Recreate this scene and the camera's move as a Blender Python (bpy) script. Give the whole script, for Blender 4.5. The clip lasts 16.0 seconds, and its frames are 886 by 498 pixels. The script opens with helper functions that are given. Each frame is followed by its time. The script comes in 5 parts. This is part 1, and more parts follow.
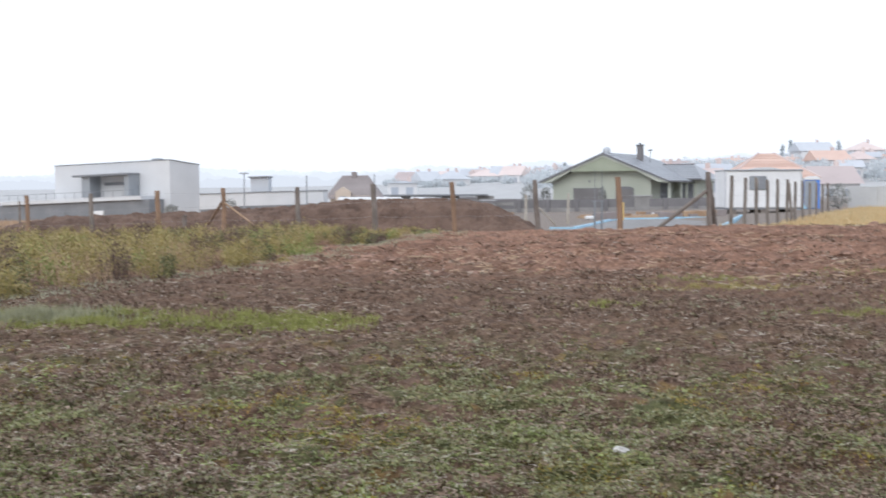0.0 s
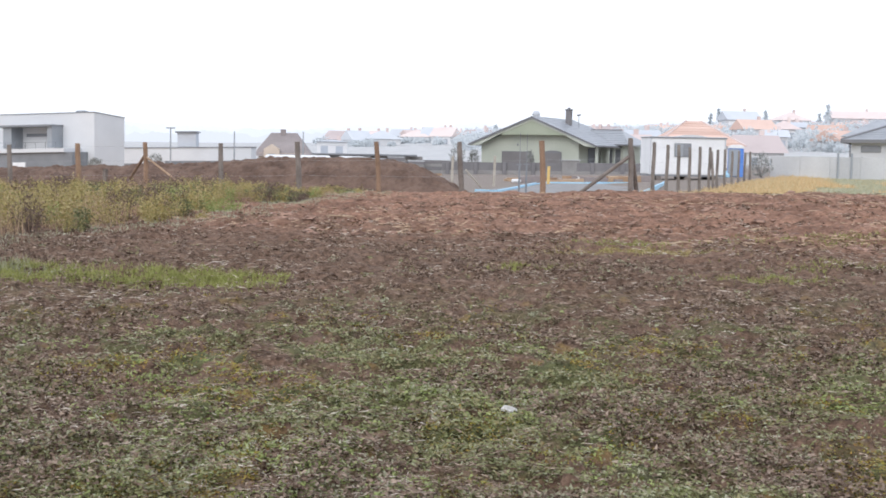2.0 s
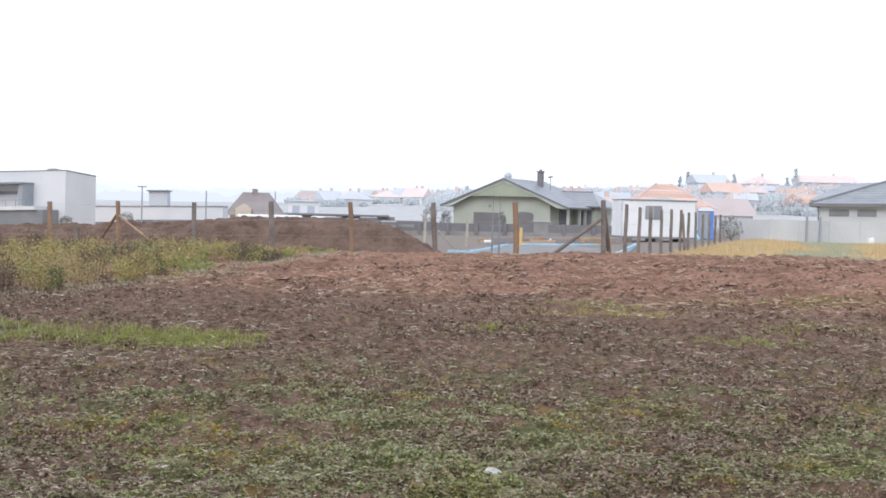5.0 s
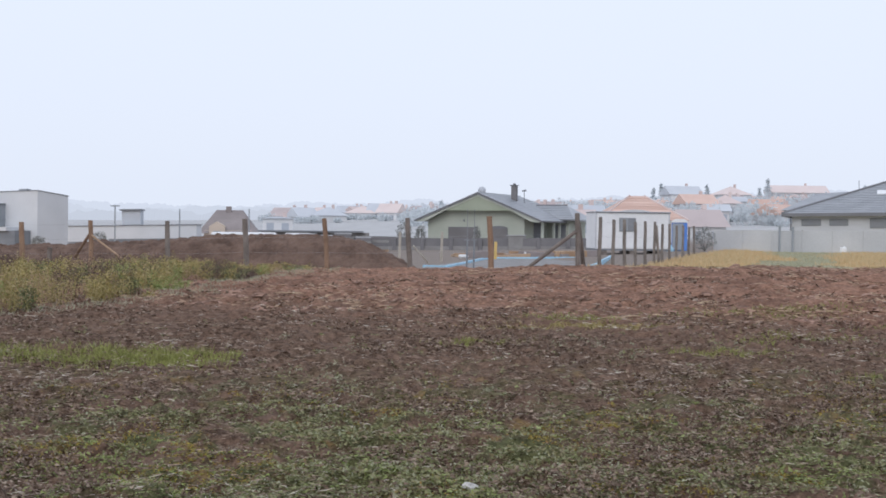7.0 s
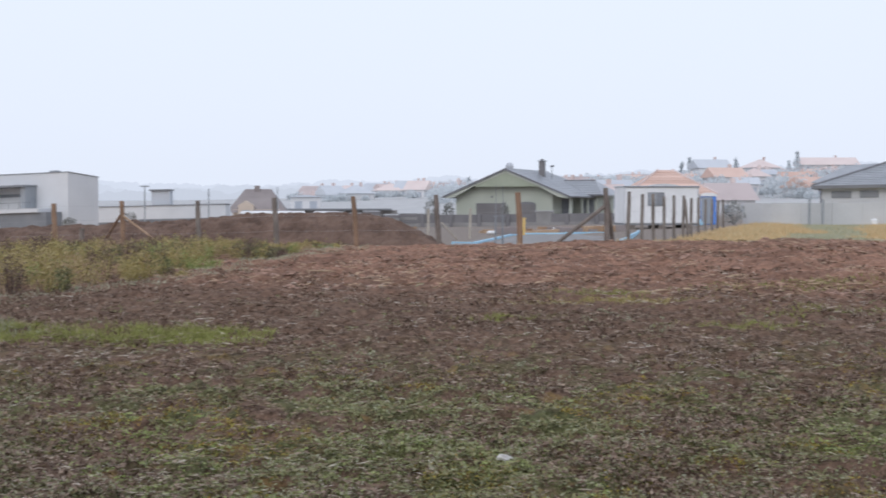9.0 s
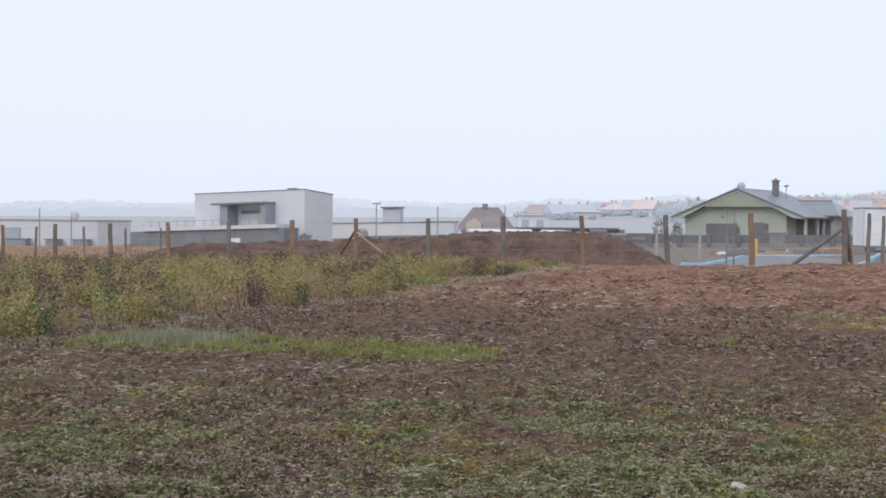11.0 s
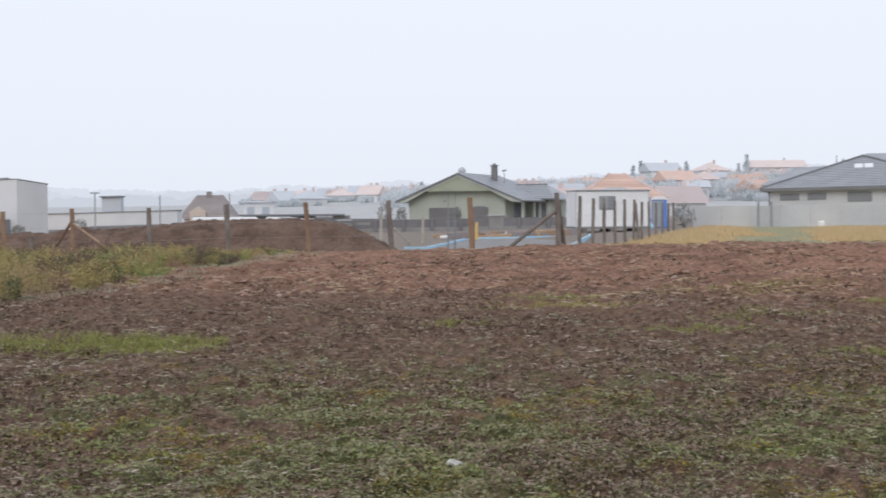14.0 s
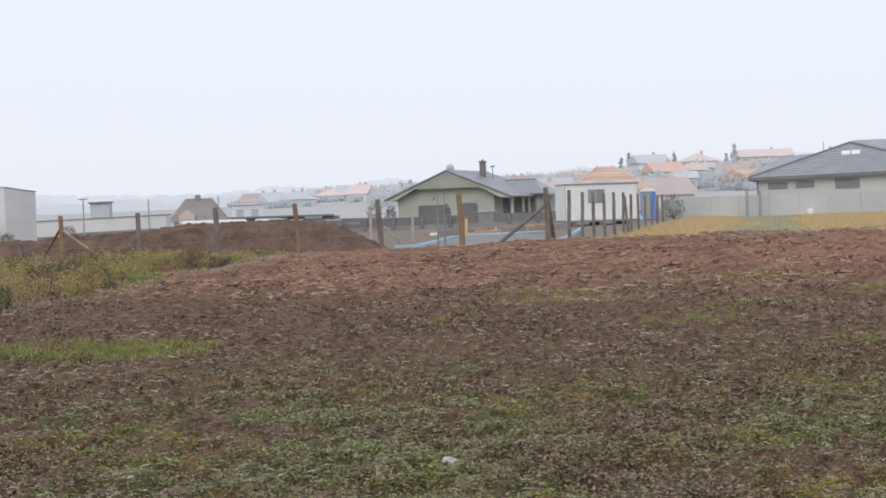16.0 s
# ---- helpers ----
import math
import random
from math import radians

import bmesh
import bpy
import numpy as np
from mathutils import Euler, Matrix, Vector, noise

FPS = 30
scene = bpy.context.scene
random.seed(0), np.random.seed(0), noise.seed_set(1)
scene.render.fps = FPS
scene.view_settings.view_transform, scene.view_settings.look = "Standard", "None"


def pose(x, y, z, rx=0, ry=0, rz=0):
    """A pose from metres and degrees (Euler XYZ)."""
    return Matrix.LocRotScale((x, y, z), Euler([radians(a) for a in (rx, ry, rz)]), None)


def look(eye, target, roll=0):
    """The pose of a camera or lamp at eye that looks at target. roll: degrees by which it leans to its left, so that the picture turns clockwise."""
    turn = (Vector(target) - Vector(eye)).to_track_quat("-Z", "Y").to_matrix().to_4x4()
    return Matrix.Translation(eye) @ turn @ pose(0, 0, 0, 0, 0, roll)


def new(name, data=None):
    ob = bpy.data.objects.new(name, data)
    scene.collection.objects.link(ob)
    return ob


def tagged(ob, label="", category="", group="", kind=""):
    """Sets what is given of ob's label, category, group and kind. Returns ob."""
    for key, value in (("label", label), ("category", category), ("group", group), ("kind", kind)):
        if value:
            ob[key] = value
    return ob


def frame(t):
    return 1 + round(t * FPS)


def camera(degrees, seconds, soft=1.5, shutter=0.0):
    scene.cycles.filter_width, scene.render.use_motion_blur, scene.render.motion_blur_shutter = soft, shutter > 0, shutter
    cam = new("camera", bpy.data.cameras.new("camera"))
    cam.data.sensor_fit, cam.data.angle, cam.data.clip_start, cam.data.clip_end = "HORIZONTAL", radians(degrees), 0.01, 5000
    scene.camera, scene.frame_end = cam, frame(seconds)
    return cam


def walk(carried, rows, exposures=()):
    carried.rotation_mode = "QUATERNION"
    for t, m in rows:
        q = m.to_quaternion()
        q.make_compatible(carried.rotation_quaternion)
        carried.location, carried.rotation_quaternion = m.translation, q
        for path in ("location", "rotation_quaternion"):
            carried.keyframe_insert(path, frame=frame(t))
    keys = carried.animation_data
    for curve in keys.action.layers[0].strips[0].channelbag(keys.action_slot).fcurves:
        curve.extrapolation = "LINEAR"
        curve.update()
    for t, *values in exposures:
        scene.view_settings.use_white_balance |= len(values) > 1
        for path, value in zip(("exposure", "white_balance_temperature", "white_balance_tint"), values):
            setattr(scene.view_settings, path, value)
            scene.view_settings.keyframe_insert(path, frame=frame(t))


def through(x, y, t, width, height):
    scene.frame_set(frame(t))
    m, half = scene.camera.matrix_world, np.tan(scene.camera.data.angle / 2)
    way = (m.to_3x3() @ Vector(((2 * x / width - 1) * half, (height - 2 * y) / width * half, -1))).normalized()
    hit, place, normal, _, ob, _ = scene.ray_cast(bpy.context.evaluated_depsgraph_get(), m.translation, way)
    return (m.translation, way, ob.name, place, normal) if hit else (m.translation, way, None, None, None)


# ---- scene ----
# ---- camera ----
cam = camera(38.24, 16.0, soft=1.7, shutter=0.5)
PATH = [
    (0.0, pose(-0.102, 0.155, 1.587, 87.447, 0.303, -0.001)),
    (0.5, pose(-0.013, 0.142, 1.596, 86.775, 0.029, -2.145)),
    (1.0, pose(0.085, 0.119, 1.594, 86.624, -0.750, -2.677)),
    (1.5, pose(0.150, 0.102, 1.587, 85.879, -1.147, -2.466)),
    (2.0, pose(0.111, 0.095, 1.587, 85.706, -1.074, -3.076)),
    (2.5, pose(0.074, 0.101, 1.588, 86.596, -0.227, -3.459)),
    (3.0, pose(0.047, 0.086, 1.587, 87.152, -0.547, -3.900)),
    (3.5, pose(0.040, 0.088, 1.583, 87.004, -0.918, -4.227)),
    (4.0, pose(0.031, 0.099, 1.587, 86.841, -1.298, -4.611)),
    (4.5, pose(0.022, 0.086, 1.592, 88.071, -1.563, -4.724)),
    (4.7, pose(0.023, 0.081, 1.589, 88.273, -1.505, -4.347)),
    (7.0, pose(0.034, 0.095, 1.586, 89.141, -0.687, -5.509)),
    (7.5, pose(0.043, 0.096, 1.585, 88.791, -0.266, -5.995)),
    (8.0, pose(0.044, 0.100, 1.587, 88.756, -0.305, -6.863)),
    (8.5, pose(0.037, 0.103, 1.587, 88.634, 0.100, -6.600)),
    (9.0, pose(-0.007, -0.035, 1.589, 88.085, -0.015, -4.269)),
    (9.5, pose(-0.024, -0.030, 1.596, 88.095, -0.209, -1.319)),
    (10.0, pose(-0.046, -0.034, 1.601, 88.884, -0.565, 2.239)),
    (10.2, pose(-0.048, -0.042, 1.600, 89.101, -0.409, 3.203)),
    (11.2, pose(-0.060, -0.120, 1.612, 88.800, -0.650, 6.000)),
    (12.3, pose(-0.069, -0.192, 1.625, 88.352, -0.810, 3.922)),
    (12.5, pose(-0.053, -0.186, 1.624, 87.893, -0.452, 2.593)),
    (13.0, pose(-0.024, -0.172, 1.628, 88.105, -0.192, -1.519)),
    (13.5, pose(-0.008, -0.165, 1.630, 88.114, 0.188, -3.964)),
    (14.0, pose(0.010, -0.171, 1.622, 88.275, 0.368, -6.367)),
    (14.5, pose(0.016, -0.180, 1.629, 88.238, 0.772, -8.175)),
    (15.0, pose(0.007, -0.182, 1.628, 88.151, 1.391, -8.092)),
    (15.5, pose(0.007, -0.176, 1.625, 88.141, 1.426, -7.376)),
    (16.0, pose(0.010, -0.174, 1.626, 88.143, 1.830, -6.846)),
]
walk(cam, PATH, exposures=[
    (0.0, 0.40, 6260, 11), (1.5, 0.50, 6300, 12), (3.5, 0.62, 6300, 12), (4.7, 0.58, 6260, 12), (7.0, 0.00, 6130, 13), (8.5, 0.02, 6130, 13),
    (10.0, 0.05, 6150, 13), (12.5, 0.07, 6250, 13), (13.5, 0.05, 6350, 12), (16.0, 0.05, 6500, 12)])

# ---- world, sun, exposure ----
world = bpy.data.worlds.new("overcast_sky")
scene.world = world
world.use_nodes = True
wn, wl = world.node_tree.nodes, world.node_tree.links
wn.clear()
SUN_EL, SUN_AZ = radians(28), radians(200)
sky = wn.new("ShaderNodeTexSky")
sky.sky_type, sky.sun_disc = "NISHITA", False
sky.sun_elevation, sky.sun_rotation = SUN_EL, SUN_AZ
sky.dust_density = 4.0
bg_sky = wn.new("ShaderNodeBackground")
wl.new(sky.outputs[0], bg_sky.inputs[0])
bg_sky.inputs[1].default_value = 0.06
# the closed cloud deck, a little brighter towards the zenith
tc = wn.new("ShaderNodeTexCoord")
sep = wn.new("ShaderNodeSeparateXYZ")
wl.new(tc.outputs["Generated"], sep.inputs[0])
ramp = wn.new("ShaderNodeValToRGB")
ramp.color_ramp.elements[0].position, ramp.color_ramp.elements[0].color = 0.0, (0.800, 0.850, 0.915, 1)
ramp.color_ramp.elements[1].position, ramp.color_ramp.elements[1].color = 0.30, (0.845, 0.900, 0.985, 1)
wl.new(sep.outputs[2], ramp.inputs[0])
bg_cloud = wn.new("ShaderNodeBackground")
wl.new(ramp.outputs[0], bg_cloud.inputs[0])
bg_cloud.inputs[1].default_value = 1.10
both = wn.new("ShaderNodeMixShader")
both.inputs[0].default_value = 0.88
wl.new(bg_sky.outputs[0], both.inputs[1])
wl.new(bg_cloud.outputs[0], both.inputs[2])
wo = wn.new("ShaderNodeOutputWorld")
wl.new(both.outputs[0], wo.inputs[0])

sun = new("sun", bpy.data.lights.new("sun", "SUN"))
sun.data.energy, sun.data.angle, sun.data.color = 0.6, radians(25), (1.0, 0.96, 0.90)
sun.matrix_world = look((0, 0, 60), (-math.sin(SUN_AZ) * math.cos(SUN_EL) * 10, -math.cos(SUN_AZ) * math.cos(SUN_EL) * 10, 60 - math.sin(SUN_EL) * 10))


# ---- materials ----
def mat(name, c1, c2, scale=3.0, rough=0.85, bump=0.0, fine=40.0, metal=0.0, island=False, obj=False, spec=0.3):
    """Two colours mixed by coarse and fine noise at world size; relief from the fine noise."""
    m = bpy.data.materials.new(name)
    m.use_nodes = True
    n, l = m.node_tree.nodes, m.node_tree.links
    b = n["Principled BSDF"]
    b.inputs["Roughness"].default_value = rough
    b.inputs["Metallic"].default_value = metal
    b.inputs["Specular IOR Level"].default_value = spec
    g = n.new("ShaderNodeNewGeometry")
    a = n.new("ShaderNodeTexNoise")
    a.inputs["Scale"].default_value, a.inputs["Detail"].default_value = scale, 5
    f = n.new("ShaderNodeTexNoise")
    f.inputs["Scale"].default_value, f.inputs["Detail"].default_value = fine, 3
    l.new(g.outputs["Position"], a.inputs["Vector"])
    l.new(g.outputs["Position"], f.inputs["Vector"])
    add = n.new("ShaderNodeMath")
    add.operation = "MULTIPLY_ADD"
    l.new(f.outputs[0], add.inputs[0])
    add.inputs[1].default_value = 0.45
    l.new(a.outputs[0], add.inputs[2])
    last = add.outputs[0]
    if island or obj:
        src = g.outputs["Random Per Island"] if island else n.new("ShaderNodeObjectInfo").outputs["Random"]
        r = n.new("ShaderNodeMath")
        r.operation = "MULTIPLY_ADD"
        l.new(src, r.inputs[0])
        r.inputs[1].default_value = 0.7
        l.new(last, r.inputs[2])
        o = n.new("ShaderNodeMath")
        o.operation = "SUBTRACT"
        l.new(r.outputs[0], o.inputs[0])
        o.inputs[1].default_value = 0.35
        last = o.outputs[0]
    cr = n.new("ShaderNodeValToRGB")
    cr.color_ramp.elements[0].position, cr.color_ramp.elements[0].color = 0.42, (*c1, 1)
    cr.color_ramp.elements[1].position, cr.color_ramp.elements[1].color = 1.02, (*c2, 1)
    l.new(last, cr.inputs[0])
    l.new(cr.outputs[0], b.inputs["Base Color"])
    if bump:
        bp = n.new("ShaderNodeBump")
        bp.inputs["Strength"].default_value, bp.inputs["Distance"].default_value = bump, 0.02
        l.new(f.outputs[0], bp.inputs["Height"])
        l.new(bp.outputs[0], b.inputs["Normal"])
    return m


def leafmat(name, *colours, rough=0.8, through=0.0):
    """Leaf and straw colours, one for each leaf, by Random Per Island; through: share of light that passes the leaf."""
    m = bpy.data.materials.new(name)
    m.use_nodes = True
    n, l = m.node_tree.nodes, m.node_tree.links
    b = n["Principled BSDF"]
    b.inputs["Roughness"].default_value = rough
    b.inputs["Specular IOR Level"].default_value = 0.25
    g = n.new("ShaderNodeNewGeometry")
    cr = n.new("ShaderNodeValToRGB")
    e = cr.color_ramp.elements
    while len(e) < len(colours):
        e.new(0.5)
    for k, c in enumerate(colours):
        e[k].position, e[k].color = k / max(1, len(colours) - 1), (*c, 1)
    l.new(g.outputs["Random Per Island"], cr.inputs[0])
    l.new(cr.outputs[0], b.inputs["Base Color"])
    if through:
        t, both = n.new("ShaderNodeBsdfTranslucent"), n.new("ShaderNodeMixShader")
        l.new(cr.outputs[0], t.inputs[0])
        both.inputs[0].default_value = through
        l.new(b.outputs[0], both.inputs[1])
        l.new(t.outputs[0], both.inputs[2])
        l.new(both.outputs[0], n["Material Output"].inputs[0])
    return m


# grey wood, lightened a little to imitate haze over the field
M_POST_GREY = mat("hazy weathered grey wood", (0.125, 0.105, 0.093), (0.28, 0.242, 0.212), 2.0, 0.9, 0.5, 30)
M_POST_BARK = mat("orange-brown wood", (0.19, 0.122, 0.082), (0.37, 0.245, 0.165), 2.0, 0.9, 0.5, 30)
M_WIRE = mat("zinc wire", (0.30, 0.30, 0.31), (0.42, 0.42, 0.43), 3, 0.5, 0, metal=0.6)
M_SOIL = mat("dug brown soil", (0.072, 0.044, 0.032), (0.205, 0.135, 0.102), 1.3, 0.95, 1.0, 9)
M_CLOD = mat("reddish clods", (0.115, 0.065, 0.047), (0.370, 0.235, 0.175), 2.0, 0.95, 0.6, 14, island=True)
# house colours imitate haze: whites greyed, dark parts lifted
M_WHITE = mat("haze-greyed white render", (0.60, 0.612, 0.625), (0.69, 0.70, 0.712), 0.4, 0.85, 0.1, 12)
M_OFFWHITE = mat("pale grey render", (0.52, 0.53, 0.55), (0.61, 0.62, 0.64), 0.4, 0.85, 0.1, 12)
M_GREYTRIM = mat("dark grey metal trim", (0.19, 0.20, 0.215), (0.26, 0.27, 0.285), 1.0, 0.6)
M_DARKGLASS = mat("window glass", (0.22, 0.23, 0.25), (0.27, 0.28, 0.30), 1.0, 0.15, spec=0.6)
M_BAND = mat("grey plinth", (0.27, 0.29, 0.31), (0.36, 0.38, 0.40), 0.6, 0.8)
M_GREEN = mat("sage green render", (0.40, 0.43, 0.365), (0.49, 0.515, 0.445), 0.5, 0.9, 0.1, 12)
M_SOFFIT = mat("pale green boards", (0.46, 0.49, 0.425), (0.56, 0.585, 0.515), 0.8, 0.8)
M_GABLE = mat("sage green boarding", (0.33, 0.365, 0.275), (0.41, 0.44, 0.345), 0.9, 0.85, 0.15, 10)
# tile grey raised well above its own tone to paint in haze
M_ROOF = mat("haze-lightened grey concrete tiles", (0.27, 0.283, 0.305), (0.38, 0.392, 0.415), 0.9, 0.42, 0.35, 7, spec=0.55)
M_ROOF_EDGE = mat("dark roof edge", (0.17, 0.17, 0.178), (0.22, 0.22, 0.23), 1, 0.7)
M_DOOR = mat("dark brown garage door", (0.17, 0.16, 0.16), (0.23, 0.22, 0.22), 1, 0.7)
M_BRICKGREY = mat("grey masonry", (0.23, 0.222, 0.215), (0.34, 0.33, 0.32), 1.2, 0.9, 0.2, 8)
M_FENCEPANEL = mat("dark grey-brown fence panel", (0.165, 0.16, 0.165), (0.235, 0.225, 0.23), 1.0, 0.85)
M_CONC = mat("pale concrete", (0.46, 0.465, 0.47), (0.60, 0.605, 0.605), 0.35, 0.9, 0.2, 10)
M_GRAVEL = mat("grey gravel", (0.19, 0.18, 0.175), (0.33, 0.32, 0.31), 2.0, 0.95, 0.6, 14)
M_BLUE = mat("light blue foam board", (0.30, 0.53, 0.70), (0.50, 0.70, 0.82), 1.5, 0.7)
M_CABIN = mat("white cabin sheet", (0.73, 0.735, 0.74), (0.84, 0.845, 0.85), 0.8, 0.5, 0.05, 5)
M_WCBLUE = mat("blue plastic", (0.08, 0.20, 0.60), (0.14, 0.30, 0.72), 1, 0.45)
M_WCGREY = mat("grey plastic door", (0.27, 0.30, 0.34), (0.35, 0.38, 0.42), 1, 0.5)
M_PLANK = mat("fresh planks", (0.33, 0.22, 0.14), (0.52, 0.38, 0.26), 1.5, 0.85, 0.2, 20, obj=True)
M_YELLOW = mat("yellow-orange painted wood", (0.62, 0.42, 0.14), (0.72, 0.52, 0.22), 2, 0.8)
M_ROOT = mat("tan dry root", (0.36, 0.26, 0.17), (0.56, 0.43, 0.30), 6, 0.9)
M_STAKE = mat("pale weathered timber", (0.34, 0.30, 0.25), (0.50, 0.46, 0.40), 3, 0.9, 0.2, 20)
# town tiles, walls and windows: distance haze is mixed into these colours
M_TILE_O = mat("haze-pale orange clay tiles", (0.58, 0.40, 0.33), (0.70, 0.51, 0.43), 0.3, 0.9, 0.2, 4, obj=True)
M_TILE_R = mat("haze-pale red tiles", (0.60, 0.49, 0.46), (0.72, 0.61, 0.575), 0.3, 0.9, 0.2, 4, obj=True)
M_TILE_B = mat("haze-pale brown-red tiles", (0.43, 0.36, 0.35), (0.53, 0.45, 0.435), 0.3, 0.9, 0.2, 4, obj=True)
M_TILE_G = mat("haze-pale slate", (0.49, 0.51, 0.545), (0.58, 0.60, 0.63), 0.3, 0.9, obj=True)
M_FARWALL = mat("haze-pale town render", (0.60, 0.60, 0.605), (0.73, 0.73, 0.735), 0.1, 0.9, obj=True)
M_FARWIN = mat("haze-pale far window", (0.36, 0.39, 0.44), (0.44, 0.47, 0.52), 1, 0.5)
M_BROWNROOF = mat("brown roof tiles", (0.24, 0.21, 0.205), (0.33, 0.29, 0.28), 0.6, 0.9, 0.2, 5)
M_PEACH = mat("peach render", (0.53, 0.44, 0.36), (0.62, 0.52, 0.43), 0.5, 0.9)
M_STONE = mat("pale limestone", (0.42, 0.40, 0.37), (0.66, 0.63, 0.59), 25, 0.85, 0.4, 90)
M_BARK = mat("grey bark", (0.20, 0.18, 0.17), (0.30, 0.27, 0.25), 5, 0.9)
L_GREEN = leafmat("low weeds", (0.125, 0.130, 0.055), (0.200, 0.210, 0.092), (0.29, 0.295, 0.145), (0.24, 0.190, 0.095), (0.37, 0.385, 0.255))
L_MOSS = leafmat("yellow-green moss", (0.26, 0.225, 0.045), (0.40, 0.34, 0.065), (0.34, 0.19, 0.055), (0.25, 0.25, 0.07), (0.27, 0.14, 0.05))
L_DEAD = leafmat("dead stalks", (0.062, 0.038, 0.025), (0.145, 0.095, 0.066), (0.265, 0.186, 0.136), (0.095, 0.058, 0.040), (0.41, 0.315, 0.240), (0.192, 0.126, 0.089))
L_STRAW = leafmat("bleached stalks", (0.52, 0.45, 0.37), (0.66, 0.60, 0.52), (0.42, 0.34, 0.27), (0.58, 0.50, 0.40))
L_GRASS = leafmat("fresh grass", (0.20, 0.22, 0.055), (0.28, 0.295, 0.085), (0.35, 0.35, 0.13), (0.25, 0.25, 0.085))
L_BRIGHT = leafmat("bright green weeds", (0.17, 0.215, 0.060), (0.26, 0.310, 0.100), (0.36, 0.40, 0.165), (0.22, 0.25, 0.085))
L_PALE = leafmat("pale dry umbels", (0.29, 0.29, 0.185), (0.39, 0.38, 0.27), (0.235, 0.245, 0.13))
L_GOLD = leafmat("yellowing tall weeds", (0.285, 0.232, 0.086), (0.41, 0.328, 0.122), (0.25, 0.245, 0.097), (0.50, 0.40, 0.20), (0.335, 0.28, 0.145))
L_BROWN = leafmat("withered weeds", (0.075, 0.050, 0.040), (0.140, 0.097, 0.078), (0.225, 0.160, 0.130), (0.105, 0.078, 0.063))
L_DKGREEN = leafmat("dark green weeds", (0.105, 0.125, 0.060), (0.16, 0.18, 0.085), (0.22, 0.23, 0.115))
L_OCHRE = leafmat("ochre dry grass", (0.54, 0.37, 0.19), (0.64, 0.46, 0.26), (0.48, 0.39, 0.22), (0.68, 0.54, 0.34))
L_PALEGRASS = leafmat("frosty pale grass", (0.36, 0.37, 0.26), (0.44, 0.44, 0.33), (0.40, 0.37, 0.23))
L_RUST = leafmat("rust dry grass", (0.37, 0.25, 0.16), (0.50, 0.36, 0.245), (0.30, 0.20, 0.13))
# far foliage: haze is painted in as near-white leaf colours
L_FARHAZE = leafmat("haze-pale grey-green trees", (0.64, 0.67, 0.685), (0.67, 0.70, 0.715), (0.70, 0.73, 0.74), through=0.5)
L_SHRUB = leafmat("dark shrub leaves", (0.22, 0.23, 0.22), (0.29, 0.30, 0.28), (0.36, 0.36, 0.34))


# ---- shared helpers ----
def part(name, bm, material, parent=None, label="", smooth=False):
    me = bpy.data.meshes.new(name)
    bm.to_mesh(me)
    bm.free()
    me.materials.append(material)
    if smooth:
        me.polygons.foreach_set("use_smooth", [True] * len(me.polygons))
    ob = new(name, me)
    if parent:
        ob.parent = parent
    if label:
        ob["label"] = label
    return ob


def thing(name, m, label, category, group="", kind=""):
    ob = new(name)
    ob.matrix_basis = m
    return tagged(ob, label, category, group, kind)


def box(x0, x1, y0, y1, z0, z1, bevel=0.0, bm=None):
    bm = bm or bmesh.new()
    v = [bm.verts.new((x, y, z)) for z in (z0, z1) for x, y in ((x0, y0), (x1, y0), (x1, y1), (x0, y1))]
    for f in ((3, 2, 1, 0), (4, 5, 6, 7), (0, 1, 5, 4), (1, 2, 6, 5), (2, 3, 7, 6), (3, 0, 4, 7)):
        bm.faces.new([v[i] for i in f])
    if bevel:
        bmesh.ops.bevel(bm, geom=bm.edges[:], offset=bevel, segments=1, affect="EDGES")
    return bm


def solid(front, back, bm=None):
    """A closed solid between two polygons of the same count."""
    bm = bm or bmesh.new()
    a = [bm.verts.new(p) for p in front]
    b = [bm.verts.new(p) for p in back]
    bm.faces.new(a)
    bm.faces.new(b[::-1])
    for i in range(len(a)):
        j = (i + 1) % len(a)
        bm.faces.new((a[j], a[i], b[i], b[j]))
    bmesh.ops.recalc_face_normals(bm, faces=bm.faces[:])
    return bm


def slab(quad, thick, bm=None):
    """A sheet of the given corners with thickness downwards."""
    return solid(quad, [(x, y, z - thick) for x, y, z in quad], bm)


def rod(p, q, r, sides=6, bm=None, r2=None):
    bm = bm or bmesh.new()
    p, q = Vector(p), Vector(q)
    d = (q - p).normalized()
    s = d.orthogonal().normalized()
    u = d.cross(s)
    rings = []
    for c, rr in ((p, r), (q, r if r2 is None else r2)):
        rings.append([bm.verts.new(c + (s * math.cos(a) + u * math.sin(a)) * rr) for a in [2 * math.pi * k / sides for k in range(sides)]])
    for k in range(sides):
        bm.faces.new((rings[0][k], rings[0][(k + 1) % sides], rings[1][(k + 1) % sides], rings[1][k]))
    bm.faces.new(rings[0][::-1])
    bm.faces.new(rings[1])
    return bm


def lattice(x, y, seed):
    """Smooth value noise, 0 to 1, for arrays."""
    x, y = np.asarray(x, float), np.asarray(y, float)
    i, j = np.floor(x), np.floor(y)
    u, v = x - i, y - j
    u, v = u * u * (3 - 2 * u), v * v * (3 - 2 * v)

    def h(a, b):
        s = np.sin(a * 127.1 + b * 311.7 + seed * 74.7) * 43758.5453
        return s - np.floor(s)

    return (h(i, j) * (1 - u) + h(i + 1, j) * u) * (1 - v) + (h(i, j + 1) * (1 - u) + h(i + 1, j + 1) * u) * v


